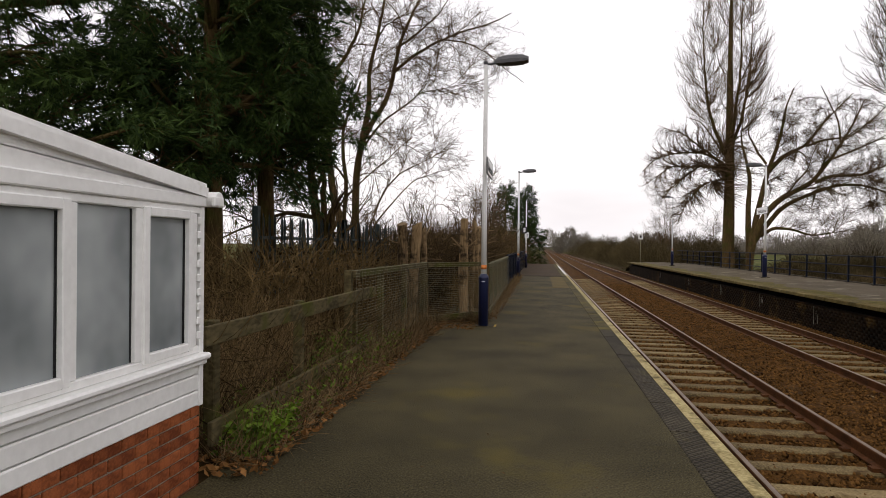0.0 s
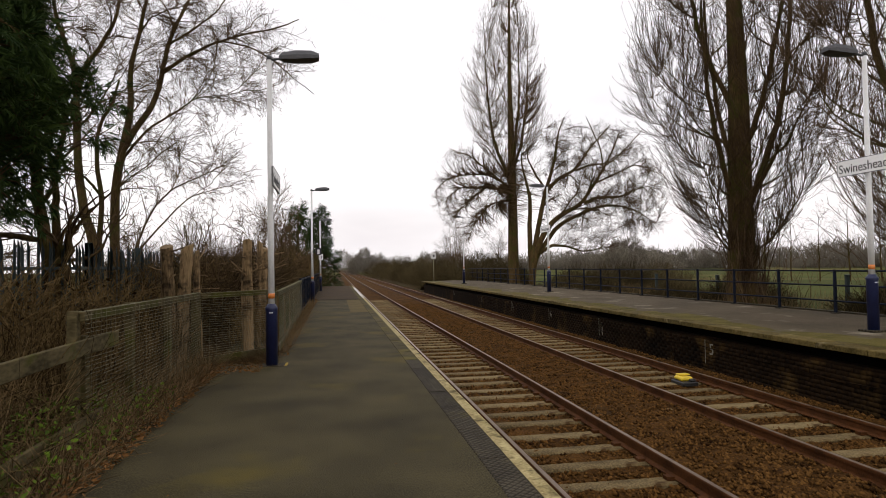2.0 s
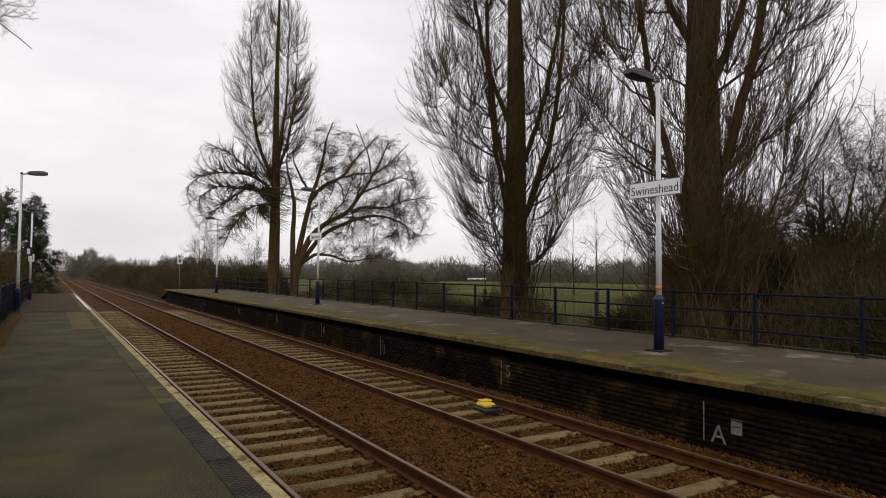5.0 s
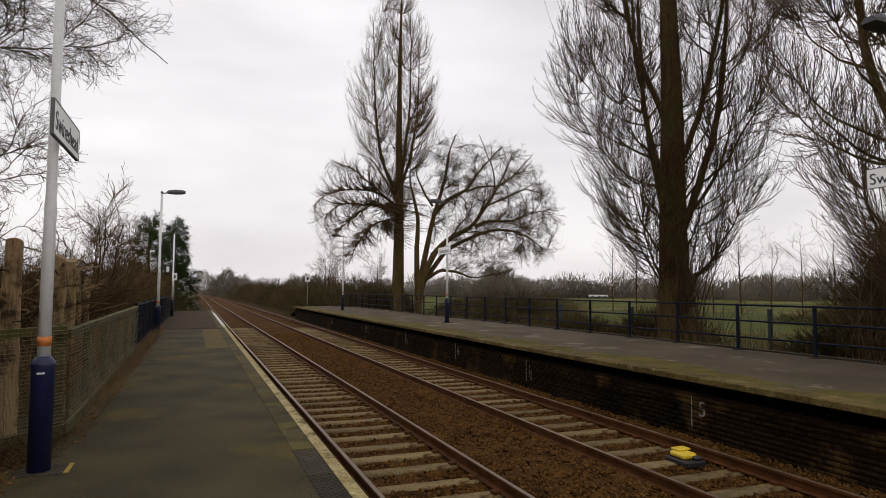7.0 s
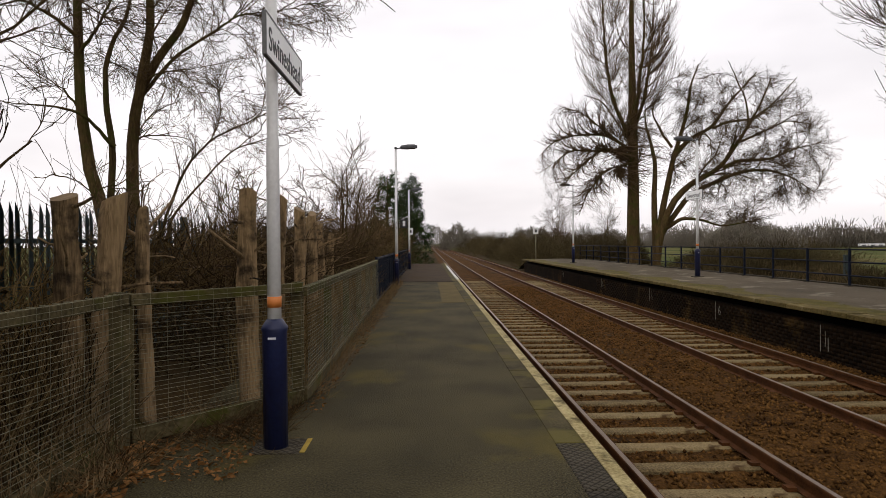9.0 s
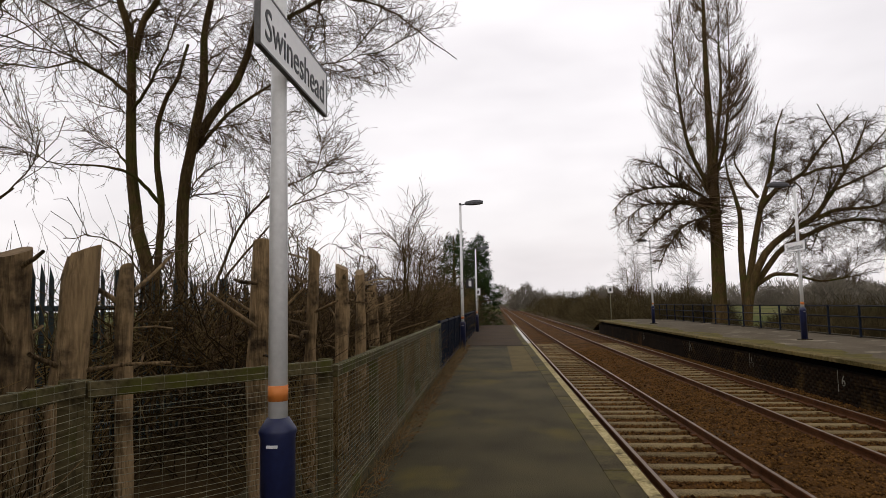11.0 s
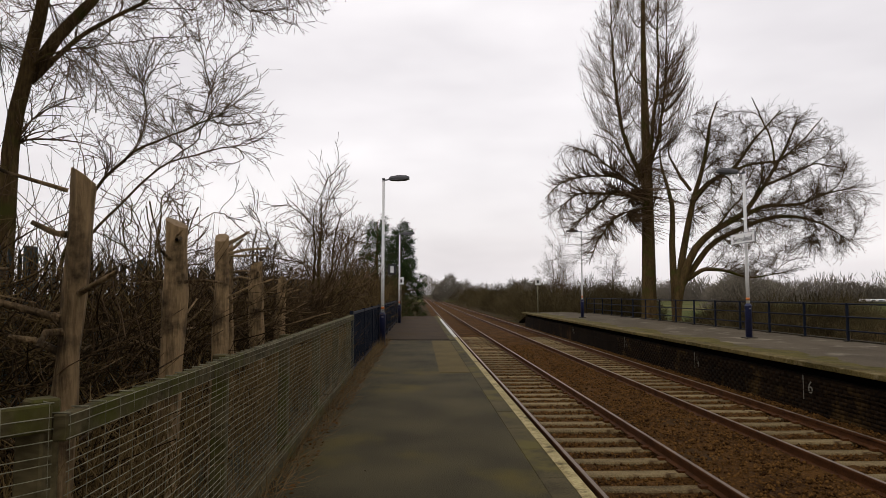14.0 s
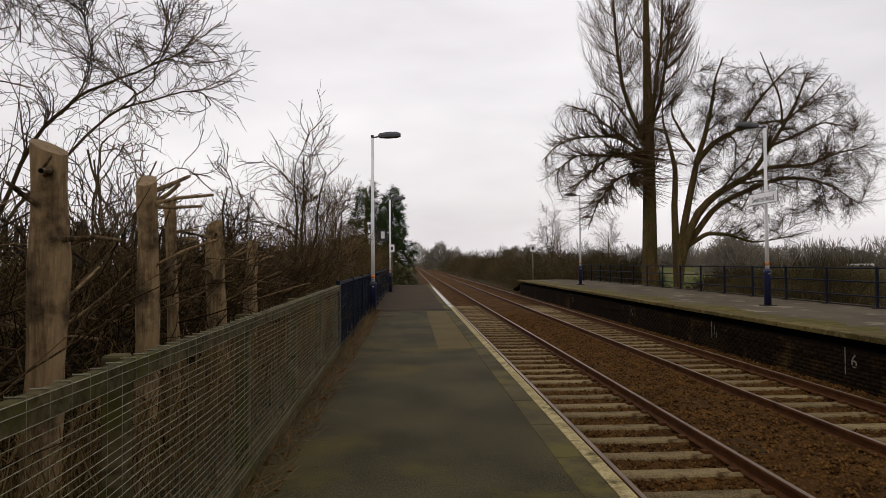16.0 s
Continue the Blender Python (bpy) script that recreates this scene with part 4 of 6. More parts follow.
def conservatory():
    WX, Y0, Y1 = -4.28, -2.6, 3.84
    c = thing("conservatory", (WX, 0, 0), "white upvc conservatory with frosted windows on a red brick base", "conservatory")
    # brick base: mortar core with bricks set proud
    part("brick_core", boxed(-2.6, -0.012, Y0 + 0.01, Y1 - 0.012, -0.15, 0.5), M_MORTAR, c)
    bm = boxed(-0.05, 0.05, -0.105, 0.105, -0.0315, 0.0315, 0.004)
    me = bpy.data.meshes.new("brick")
    bm.to_mesh(me)
    bm.free()
    me.materials.append(M_BRICK)
    bm = boxed(-0.05, 0.05, -0.05, 0.05, -0.0315, 0.0315, 0.004)
    half = bpy.data.meshes.new("half_brick")
    bm.to_mesh(half)
    bm.free()
    half.materials.append(M_BRICK)
    rb = np.random.default_rng(8)
    for k in range(9):
        z = -0.13 + k * 0.075
        y = Y1 - (0.105 if k % 2 else 0.05)
        first = k % 2 == 0
        while y > 0.9:
            b = new("brick", half if first else me)
            b.parent = c
            b.location = (-0.05 + rb.uniform(-0.002, 0.003), y, z)
            y -= (0.05 if first else 0.105) + 0.0105 + 0.105
            first = False
        for j in range(3):
            b = new("brick", me)
            b.parent = c
            b.location = (-0.2 - 0.226 * j - 0.1 * (k % 2), Y1 - 0.05, z)
            b.rotation_euler = (0, 0, radians(90))
    # lower cladding boards
    for k in range(3):
        z = 0.5 + k * 0.103
        part("cladding_board", boxed(-0.03, 0.012 - 0.004, Y0, Y1, z + 0.003, z + 0.1, 0.008), M_UPVC, c)
    part("wall_liner", boxed(-0.1, -0.031, Y0, Y1 - 0.05, 0.48, 0.84), M_UPVC, c)
    part("window_sill", boxed(-0.06, 0.075, Y0, Y1 + 0.02, 0.806, 0.846, 0.012), M_UPVC, c)
    part("sill_drip", boxed(-0.06, 0.05, Y0, Y1 + 0.01, 0.772, 0.805, 0.008), M_UPVC, c)
    # window frames
    part("bottom_rail", boxed(-0.06, 0.012, Y0, Y1 - 0.03, 0.847, 0.895, 0.006), M_UPVC, c)
    part("top_rail", boxed(-0.06, 0.012, Y0, Y1 - 0.03, 1.745, 1.79, 0.006), M_UPVC, c)
    edges = [-1.1, -0.55, 0.0, 0.55, 1.1, 1.6, 2.68, 3.19, 3.74]
    for y in edges:
        part("mullion", boxed(-0.058, 0.013, y - 0.035, y + 0.035, 0.896, 1.744, 0.005), M_UPVC, c)
    frost = bpy.data.materials.new("frosted_film_glass")
    frost.use_nodes = True
    n, l = frost.node_tree.nodes, frost.node_tree.links
    b = n["Principled BSDF"]
    nz, rp, co = n.new("ShaderNodeTexNoise"), n.new("ShaderNodeValToRGB"), n.new("ShaderNodeTexCoord")
    nz.inputs["Scale"].default_value, nz.inputs["Detail"].default_value = 1.6, 3
    rp.color_ramp.elements[0].color, rp.color_ramp.elements[1].color = (0.17, 0.19, 0.195, 1), (0.42, 0.45, 0.445, 1)
    rp.color_ramp.elements[0].position, rp.color_ramp.elements[1].position = 0.35, 0.66
    l.new(co.outputs["Object"], nz.inputs["Vector"])
    l.new(nz.outputs["Fac"], rp.inputs["Fac"])
    l.new(rp.outputs["Color"], b.inputs["Base Color"])
    b.inputs["Roughness"].default_value = 0.22
    for k, (a, d) in enumerate(zip(edges, edges[1:])):
        opening = k % 2 == 1
        w = part("window", boxed(-0.05, -0.02, a + 0.036, d - 0.036, 0.897, 1.743), frost, c, "frosted glass window pane")
        if opening:
            for nm, q in (("sash_stile", (a + 0.02, a + 0.075, 0.875, 1.76)), ("sash_stile", (d - 0.075, d - 0.02, 0.875, 1.76)), ("sash_rail", (a + 0.075, d - 0.075, 0.875, 0.93)), ("sash_rail", (a + 0.075, d - 0.075, 1.705, 1.76))):
                part(nm, boxed(-0.01, 0.028, q[0], q[1], q[2], q[3], 0.006), M_UPVC, w)
            part("gasket", boxed(-0.019, -0.012, d - 0.078, d - 0.07, 0.93, 1.70), M_BLACK, w)
        else:
            part("gasket", boxed(-0.019, -0.012, d - 0.044, d - 0.036, 0.9, 1.74), M_BLACK, w)
    # corner post with notched cover strip
    part("corner_post", boxed(-0.1, 0.018, Y1 - 0.032, Y1 + 0.018, 0.5, 1.8, 0.006), M_UPVC, c)
    for k in range(9):
        z = 0.94 + k * 0.092
        part("notch_clip", boxed(0.012, 0.028, Y1 - 0.075, Y1 - 0.035, z, z + 0.05, 0.006), M_UPVC, c)
    part("end_wall", boxed(-2.6, -0.1, Y1 - 0.1, Y1 - 0.02, 0.5, 1.8), M_UPVC, c)
    # head beam, gable boards and sloping verge
    part("head_beam", boxed(-0.06, 0.03, Y0, Y1 + 0.02, 1.791, 1.865, 0.008), M_UPVC, c)
    slope = 0.096

    def gable(u0, u1, x0, x1, top):
        bm = bmesh.new()
        y1 = Y1 + 0.02
        ys = [Y0, y1]
        f = []
        for x in (x0, x1):
            f.append([bm.verts.new((x, ys[0], u0(ys[0]))), bm.verts.new((x, ys[1], u0(ys[1]))), bm.verts.new((x, ys[1], u1(ys[1]))), bm.verts.new((x, ys[0], u1(ys[0])))])
        bm.faces.new(f[0][::-1])
        bm.faces.new(f[1])
        for i in range(4):
            j = (i + 1) % 4
            bm.faces.new((f[0][i], f[0][j], f[1][j], f[1][i]))
        return bm

    roof = lambda y: 1.905 + slope * (Y1 + 0.02 - y)
    part("gable_board", gable(lambda y: 1.866, lambda y: min(roof(y) - 0.045, 1.866 + 0.058 * (Y1 + 0.021 - y)), -0.05, 0.006, 0), M_UPVC, c)
    part("gable_infill", gable(lambda y: 1.8665 + 0.053 * (Y1 + 0.021 - y), lambda y: roof(y) - 0.03, -0.05, -0.002, 0), M_UPVC, c)
    part("verge_board", gable(lambda y: roof(y) - 0.05, lambda y: roof(y) + 0.012, -0.05, 0.04, 0), M_UPVC, c)
    part("verge_cap", gable(lambda y: roof(y) + 0.0125, lambda y: roof(y) + 0.04, -0.05, 0.028, 0), M_UPVC, c)
    part("roof_panel", gable(lambda y: roof(y) - 0.01, lambda y: roof(y) + 0.015, -2.6, -0.051, 0), M_UPVC, c)
    bm = lathe([(0, 0, -2.6, 0.05), (0, 0, 0.09, 0.05)], 10)
    bmesh.ops.transform(bm, matrix=pose(0, Y1 + 0.075, 1.845, 0, 90, 0), verts=bm.verts)
    part("gutter", bm, M_UPVC, c)
    part("gutter_end", boxed(0.06, 0.095, Y1 + 0.01, Y1 + 0.13, 1.795, 1.865, 0.01), M_UPVC, c)
    return c


conservatory()

# ---- fences on the near side ----


def rail_fence():
    f = thing("rail_fence", (-4.4, 4.0, 0), "weathered timber post and rail fence above a gravel board", "fence")
    part("top_rail", beam((0.0, 0.1, 0.9), (0.03, 4.55, 0.91), 0.045, 0.14), M_WOOD, f)
    part("gravel_board", beam((0.05, 0.1, 0.22), (0.03, 4.1, 0.2), 0.04, 0.17), M_WOOD, f)
    for y in (0.35, 2.05, 3.95):
        part("post", boxed(-0.12, -0.03, y - 0.045, y + 0.045, -0.1, 0.99, 0.008), M_WOOD, f)
    return f


rail_fence()


def mesh_fence(a, b, posts, name="mesh_fence", z0=0.03, top=1.17, end_post=True):
    a, b = Vector(a), Vector(b)
    L = (b - a).length
    f = thing(name, (a.x, a.y, 0), "timber framed fence with sagging galvanised wire netting", "fence", "wire netting fences")
    f.rotation_euler = (0, 0, math.atan2(b.y - a.y, b.x - a.x))
    part("top_rail", beam((0, 0, top - 0.045), (L, 0, top - 0.045), 0.05, 0.09), M_WOOD, f)
    part("bottom_board", beam((0, 0, z0 + 0.07), (L, 0, z0 + 0.07), 0.04, 0.13), M_WOOD, f)
    for k in range(posts + 1):
        u = L * k / posts
        part("post", boxed(u - 0.045, u + 0.045, 0.028, 0.118, -0.1, top + 0.01, 0.008), M_WOOD, f)
    g = np.random.default_rng(int(L * 100))
    P, R = [], []
    nh = 28
    sag = g.normal(size=(nh, 1)) * 0.004
    m = 26
    u = np.linspace(0, L, m)
    wave = np.sin(u / L * posts * np.pi) * 0.03
    for k in range(nh):
        z = z0 + 0.13 + (top - z0 - 0.13) * k / (nh - 1)
        P.append(np.stack([u, -0.03 + g.normal(size=m) * 0.002, np.full(m, z) - np.abs(wave) * (1 - abs(2 * k / nh - 1)) * 0.6 + sag[k]], 1))
    Ph = np.array(P)
    v1, q1 = tubes(Ph, np.full(Ph.shape[:2], 0.0021), 3)
    nv = int(L / 0.12)
    us = np.linspace(0.01, L - 0.01, nv)
    zz = np.linspace(z0 + 0.12, top + 0.004, 6)
    Pv = np.stack([us[:, None] + g.normal(size=(nv, 6)) * 0.002, np.full((nv, 6), -0.031), np.broadcast_to(zz, (nv, 6))], -1)
    v2, q2 = tubes(Pv, np.full(Pv.shape[:2], 0.0009), 3)
    # netting folded over the rail
    Pt = np.stack([np.stack([us, np.full(nv, -0.03), np.full(nv, top + 0.004)], 1), np.stack([us, np.full(nv, 0.03), np.full(nv, top + 0.004)], 1)], 1)
    v3, q3 = tubes(Pt, np.full(Pt.shape[:2], 0.0035), 3)
    V = np.concatenate([v1, v2, v3])
    Q = np.concatenate([q1, q2 + len(v1), q3 + len(v1) + len(v2)])
    mesh_of("wire_netting", V, Q, M_WIRE, f)
    return f


mesh_fence((-4.45, 7.85), (-4.32, 12.3), 3, top=1.22)
mesh_fence((-4.30, 12.32), (-3.22, 13.6), 1, top=1.21)
mesh_fence((-3.2, 13.62), (-3.3, 23.7), 5)


def blue_fence():
    f = thing("blue_fence", (-3.32, 23.75, 0), "navy blue close-barred metal fence along the platform", "fence")
    L = 31.0
    for z in (0.12, 1.2):
        part("fence_rail", boxed(-0.02, 0.02, 0, L, z - 0.025, z + 0.025), M_NAVYDARK, f)
    for k in range(13):
        y = k * L / 12
        part("fence_post", boxed(-0.035, 0.035, y - 0.035, y + 0.035, -0.05, 1.25, 0.006), M_NAVYDARK, f)
    bar = boxed(-0.008, 0.008, -0.012, 0.012, 0.1, 1.2)
    me = bpy.data.meshes.new("bar")
    bar.to_mesh(me)
    bar.free()
    me.materials.append(M_NAVYDARK)
    for k in range(280):
        b = new("bar", me)
        b.parent = f
        b.location = (0, 0.1 + k * 0.11, 0)


blue_fence()


def palisade():
    f = thing("palisade_fence", (0, 0, 0), "dark green steel palisade security fence behind the brush", "fence")
    bm = bmesh.new()
    pr = [(-0.033, 0.0), (-0.012, -0.02), (0.012, -0.02), (0.033, 0.0)]
    lo, hi = [bm.verts.new((b, a, 0.05)) for a, b in pr], [bm.verts.new((b, a, 1.9)) for a, b in pr]
    tp = [bm.verts.new((0, -0.033, 1.93)), bm.verts.new((-0.02, 0, 2.06)), bm.verts.new((0, 0.033, 1.93))]
    for i in range(3):
        bm.faces.new((lo[i], lo[i + 1], hi[i + 1], hi[i]))
    bm.faces.new((hi[0], hi[1], tp[1], tp[0]))
    bm.faces.new((hi[1], hi[2], tp[1]))
    bm.faces.new((hi[2], hi[3], tp[2], tp[1]))
    r = bmesh.ops.solidify(bm, geom=bm.faces[:], thickness=0.004)
    me = bpy.data.meshes.new("pale")
    bm.to_mesh(me)
    bm.free()
    me.materials.append(M_PALISADE)
    g = np.random.default_rng(9)
    # runs: from, to
    k = 0
    for (ax, ay), (bx, by) in (((-6.4, 9.4), (-6.1, 13.0)), ((-6.1, 13.0), (-6.0, 40.0))):
        L = math.hypot(bx - ax, by - ay)
        yaw = math.atan2(by - ay, bx - ax) - math.pi / 2
        n = int(L / 0.155)
        for i in range(n):
            p = new("pale", me)
            p.parent = f
            u = (i + 0.5) / n
            p.location = (ax + (bx - ax) * u, ay + (by - ay) * u, g.normal() * 0.008)
            p.rotation_euler = (g.normal() * 0.006, g.normal() * 0.01, yaw)
        for z in (0.4, 1.65):
            part("fence_rail", beam((ax - 0.045, ay, z), (bx - 0.045, by, z), 0.045, 0.05), M_PALISADE, f)
        m = max(1, int(round(L / 2.7)))
        for i in range(m + 1):
            u = i / m
            x, y = ax + (bx - ax) * u - 0.12, ay + (by - ay) * u
            part("fence_post", boxed(x - 0.05, x + 0.05, y - 0.05, y + 0.05, -0.1, 2.08 if i or k else 2.15, 0.006), M_PALISADE, f)
        k += 1


palisade()

# ---- cut trunks standing behind the netting ----


def cut_trunk(x, y, h, r, lean, seed, stubs=6, flare=1.1):
    g = np.random.default_rng(seed)
    t = thing("cut_trunk", (x, y, 0), "bare sawn-off tree trunk with stubs of lopped branches", "tree stump", "sawn-off trunks")
    n = 14
    bm = bmesh.new()
    rings = []
    side = 14
    off = g.normal(size=(side,)) * 0.06
    for k in range(n):
        u = k / (n - 1)
        rr = 0.88 * r * (flare + (0.85 - flare) * u) * (1 + 0.07 * math.sin(9 * u + 2 * seed) + 0.05 * math.sin(23 * u + seed))
        cx, cy = lean[0] * u * h + 0.012 * math.sin(5 * u + seed), lean[1] * u * h + 0.012 * math.cos(4 * u + seed)
        rings.append([bm.verts.new((cx + rr * (1 + off[i] + g.normal() * 0.05) * math.cos(6.2832 * i / side), cy + rr * (1 + off[i] + g.normal() * 0.05) * math.sin(6.2832 * i / side), -0.1 + u * (h + 0.1) + (0.04 * math.cos(6.2832 * i / side + seed) if k == n - 1 else 0))) for i in range(side)])
    for a, b in zip(rings, rings[1:]):
        for i in range(side):
            j = (i + 1) % side
            bm.faces.new((a[i], a[j], b[j], b[i])).smooth = True
    top = [v.co.copy() for v in rings[-1]]
    part("trunk", bm, M_POLE, t)
    bm = bmesh.new()
    vs = [bm.verts.new(c + Vector((0, 0, 0.0))) for c in top]
    mid = bm.verts.new(sum(top, Vector()) / side + Vector((0, 0, 0.01)))
    for i in range(side):
        bm.faces.new((vs[i], vs[(i + 1) % side], mid))
    part("sawn_top", bm, M_CUT, t, "pale sawn top")
    for k in range(stubs):
        u = g.uniform(0.6, 0.98)
        az = g.uniform(0, 6.28)
        L = g.uniform(0.08, 0.5)
        d = np.array([math.cos(az), math.sin(az), g.uniform(0.0, 0.7)])
        p0 = np.array([lean[0] * u * h + 0.7 * r * math.cos(az), lean[1] * u * h + 0.7 * r * math.sin(az), u * h])
        P = np.stack([p0, p0 + d * L * 0.5, p0 + d * L + g.normal(size=3) * 0.03])[None]
        R = np.array([[1.0, 0.8, 0.65]]) * g.uniform(0.009, 0.021)
        v, q = tubes(P, R, 6)
        mesh_of("branch_stub", v, q, M_POLE, t, True)
    return t


for i, (x, y, h, r, lx, ly) in enumerate([
        (-4.83, 12.4, 1.98, 0.12, 0.0, 0.0), (-4.72, 12.5, 2.0, 0.12, 0.085, 0.08), (-4.48, 12.98, 1.9, 0.07, 0.0, 0.0),
        (-3.71, 13.5, 2.1, 0.11, 0.0, 0.0), (-3.65, 14.45, 2.12, 0.065, 0.02, 0.0), (-3.7, 15.84, 2.06, 0.092, 0.0, 0.01),
        (-3.75, 17.0, 2.06, 0.082, 0.01, 0.0), (-4.0, 18.15, 2.06, 0.055, 0.0, 0.0), (-4.0, 19.4, 1.94, 0.105, -0.02, 0.0), (-4.1, 21.0, 1.8, 0.09, 0.02, 0.0)]):
    cut_trunk(x, y, h, r, (lx, ly), 30 + i, 7 if i > 2 else 4)

# ---- brush, dead stalks, leaves and weeds ----


def sticks(name, n, area, z, length, tilt, radius, mat, seed, label, category, segs=4, bend=0.12, sides=3, height=None):
    """Many thin bent stems standing or lying in an area (x0, x1, y0, y1)."""
    g = np.random.default_rng(seed)
    x, y = g.uniform(area[0], area[1], n), g.uniform(area[2], area[3], n)
    zz = g.uniform(z[0], z[1], n) if not callable(z) else z(x, y, g)
    L = g.uniform(length[0], length[1], n)
    th, az = np.radians(g.uniform(tilt[0], tilt[1], n)), g.uniform(0, 6.2832, n)
    d = np.stack([np.sin(th) * np.cos(az), np.sin(th) * np.sin(az), np.cos(th)], 1)
    out = [np.stack([x, y, zz], 1)]
    for k in range(segs):
        out.append(out[-1] + d * (L / segs)[:, None])
        d = d + g.normal(size=d.shape) * bend
        d /= np.linalg.norm(d, axis=1, keepdims=True)
    P = np.stack(out, 1)
    R = g.uniform(radius[0], radius[1], n)[:, None] * np.linspace(1, 0.45, segs + 1)[None]
    v, q = tubes(P, R, sides)
    return tagged(mesh_of(name, v, q, mat), label, category, kind="stuff")


sticks("bramble_thicket", 5200, (-6.2, -4.0, 14.2, 30), (0.0, 1.3), (0.4, 1.2), (25, 88), (0.003, 0.008), M_BRUSH, 41, "tangled leafless brown brush behind the netting fence", "brush", 4, 0.24)
sticks("bramble_thicket", 2600, (-7.0, -5.2, 7.0, 14), (0.0, 1.2), (0.4, 1.1), (20, 85), (0.003, 0.008), M_BRUSH, 42, "tangled leafless brown brush behind the netting fence", "brush", 4, 0.24)
sticks("bramble_thicket", 3200, (-7.5, -3.6, 30, 56), (0.0, 1.9), (0.7, 2.0), (10, 80), (0.004, 0.011), M_BRUSH, 43, "tangled leafless brown brush behind the blue fence", "brush", 4, 0.22)
sticks("bramble_thicket", 3000, (-4.1, -3.45, 13.9, 26), (0.0, 0.6), (0.25, 0.6), (0, 40), (0.003, 0.007), M_BRUSH, 47, "tangled leafless brown brush behind the netting fence", "brush", 4, 0.22)
sticks("bramble_thicket", 1800, (-5.3, -4.6, 7.6, 13.2), (0.0, 0.7), (0.25, 0.7), (0, 42), (0.003, 0.007), M_BRUSH, 48, "tangled leafless brown brush behind the netting fence", "brush", 4, 0.22)
sticks("bramble_thicket", 1500, (-6.2, -4.5, 14.2, 24), (0.9, 1.7), (0.4, 1.0), (20, 85), (0.003, 0.007), M_BRUSH, 49, "tangled leafless brown brush behind the netting fence", "brush", 4, 0.24)
sticks("brush_shoots", 600, (-6.0, -3.8, 13.9, 40), (0.5, 1.3), (0.5, 1.4), (0, 55), (0.003, 0.006), M_TWIG, 44, "thin upright leafless shoots above the brush", "brush", 6, 0.22)
sticks("brush_shoots", 600, (-7.6, -4.4, 14.5, 27), (0.4, 1.4), (0.7, 2.2), (0, 40), (0.003, 0.008), M_TWIG, 46, "thin upright leafless shoots above the brush", "brush", 7, 0.2)
sticks("cut_branches", 300, (-5.4, -3.9, 14.6, 25), (0.5, 1.75), (0.3, 0.8), (50, 95), (0.005, 0.013), M_POLE, 45, "pale lopped branch ends sticking out of the hedge", "branches", 3, 0.08, 5)
sticks("dead_stalks", 3400, (-6.6, -4.5, 4.2, 12.5), (0.0, 0.25), (0.3, 1.0), (0, 55), (0.002, 0.006), M_STRAW, 46, "dry brown stalks and dead grass behind the rail fence", "dead grass", 3, 0.12)
sticks("bramble_thicket", 900, (-5.6, -4.35, 4.2, 9.5), (0.0, 0.7), (0.4, 1.1), (30, 90), (0.002, 0.005), M_BRUSH, 60, "thin arching bramble stems on the verge", "brush", 5, 0.25)
sticks("dead_grass", 3000, (-4.5, -3.95, 4.0, 12.0), (-0.02, 0.1), (0.12, 0.5), (15, 85), (0.0018, 0.004), M_STRAW, 47, "flattened dry grass on the platform verge", "dead grass", 3, 0.22)
sticks("dead_grass", 1500, (-4.2, -3.2, 12.4, 13.5), (-0.06, 0.02), (0.1, 0.35), (40, 88), (0.0016, 0.0035), M_STRAW, 48, "flattened dry grass under the netting fence", "dead grass", 3, 0.22)
sticks("dead_grass", 3200, (-3.5, -3.05, 13.7, 33), (-0.05, 0.04), (0.08, 0.4), (15, 88), (0.0016, 0.0035), M_STRAW, 49, "dry grass along the foot of the netting", "dead grass", 3, 0.22)


def leaves(name, n, area, z, size, mat, seed, label, category, flat=0.4):
    g = np.random.default_rng(seed)
    x, y = g.uniform(area[0], area[1], n), g.uniform(area[2], area[3], n)
    c = np.stack([x, y, g.uniform(z[0], z[1], n)], 1)
    s = g.uniform(size[0], size[1], n)[:, None]
    u = g.normal(size=(n, 3)) * np.array([1, 1, flat])
    u /= np.linalg.norm(u, axis=1, keepdims=True)
    w = g.normal(size=(n, 3)) * np.array([1, 1, flat])
    w -= (w * u).sum(1, keepdims=True) * u
    w /= np.linalg.norm(w, axis=1, keepdims=True) + 1e-9
    nn = np.cross(u, w)
    V = np.stack([c - u * s, c + w * s * 0.5 + nn * s * 0.15, c + u * s, c - w * s * 0.5 + nn * s * 0.15, c - nn * s * 0.05], 1)
    F = np.array([[0, 4, 1], [1, 4, 2], [2, 4, 3], [3, 4, 0]])
    Q = (np.arange(n) * 5)[:, None, None] + F[None]
    return tagged(mesh_of(name, V.reshape(-1, 3), Q.reshape(-1, 3), mat), label, category, kind="stuff")


leaves("leaf_litter", 3400, (-4.5, -3.9, 3.9, 12.3), (0.0, 0.07), (0.018, 0.045), M_LEAF, 51, "brown fallen leaves on the platform verge", "leaves")
leaves("leaf_litter", 2600, (-3.55, -3.0, 13.3, 34), (0.0, 0.03), (0.012, 0.03), M_LEAF, 52, "brown fallen leaves along the fence foot", "leaves")
leaves("leaf_litter", 900, (-4.3, -3.3, 11.6, 13.6), (0.0, 0.03), (0.012, 0.03), M_LEAF, 53, "brown fallen leaves round the lamp post", "leaves")
leaves("leaf_litter", 140, (-3.9, -1.0, 2.0, 20), (0.004, 0.008), (0.006, 0.014), M_LEAF, 54, "scattered dead leaves on the tarmac", "leaves", 0.1)
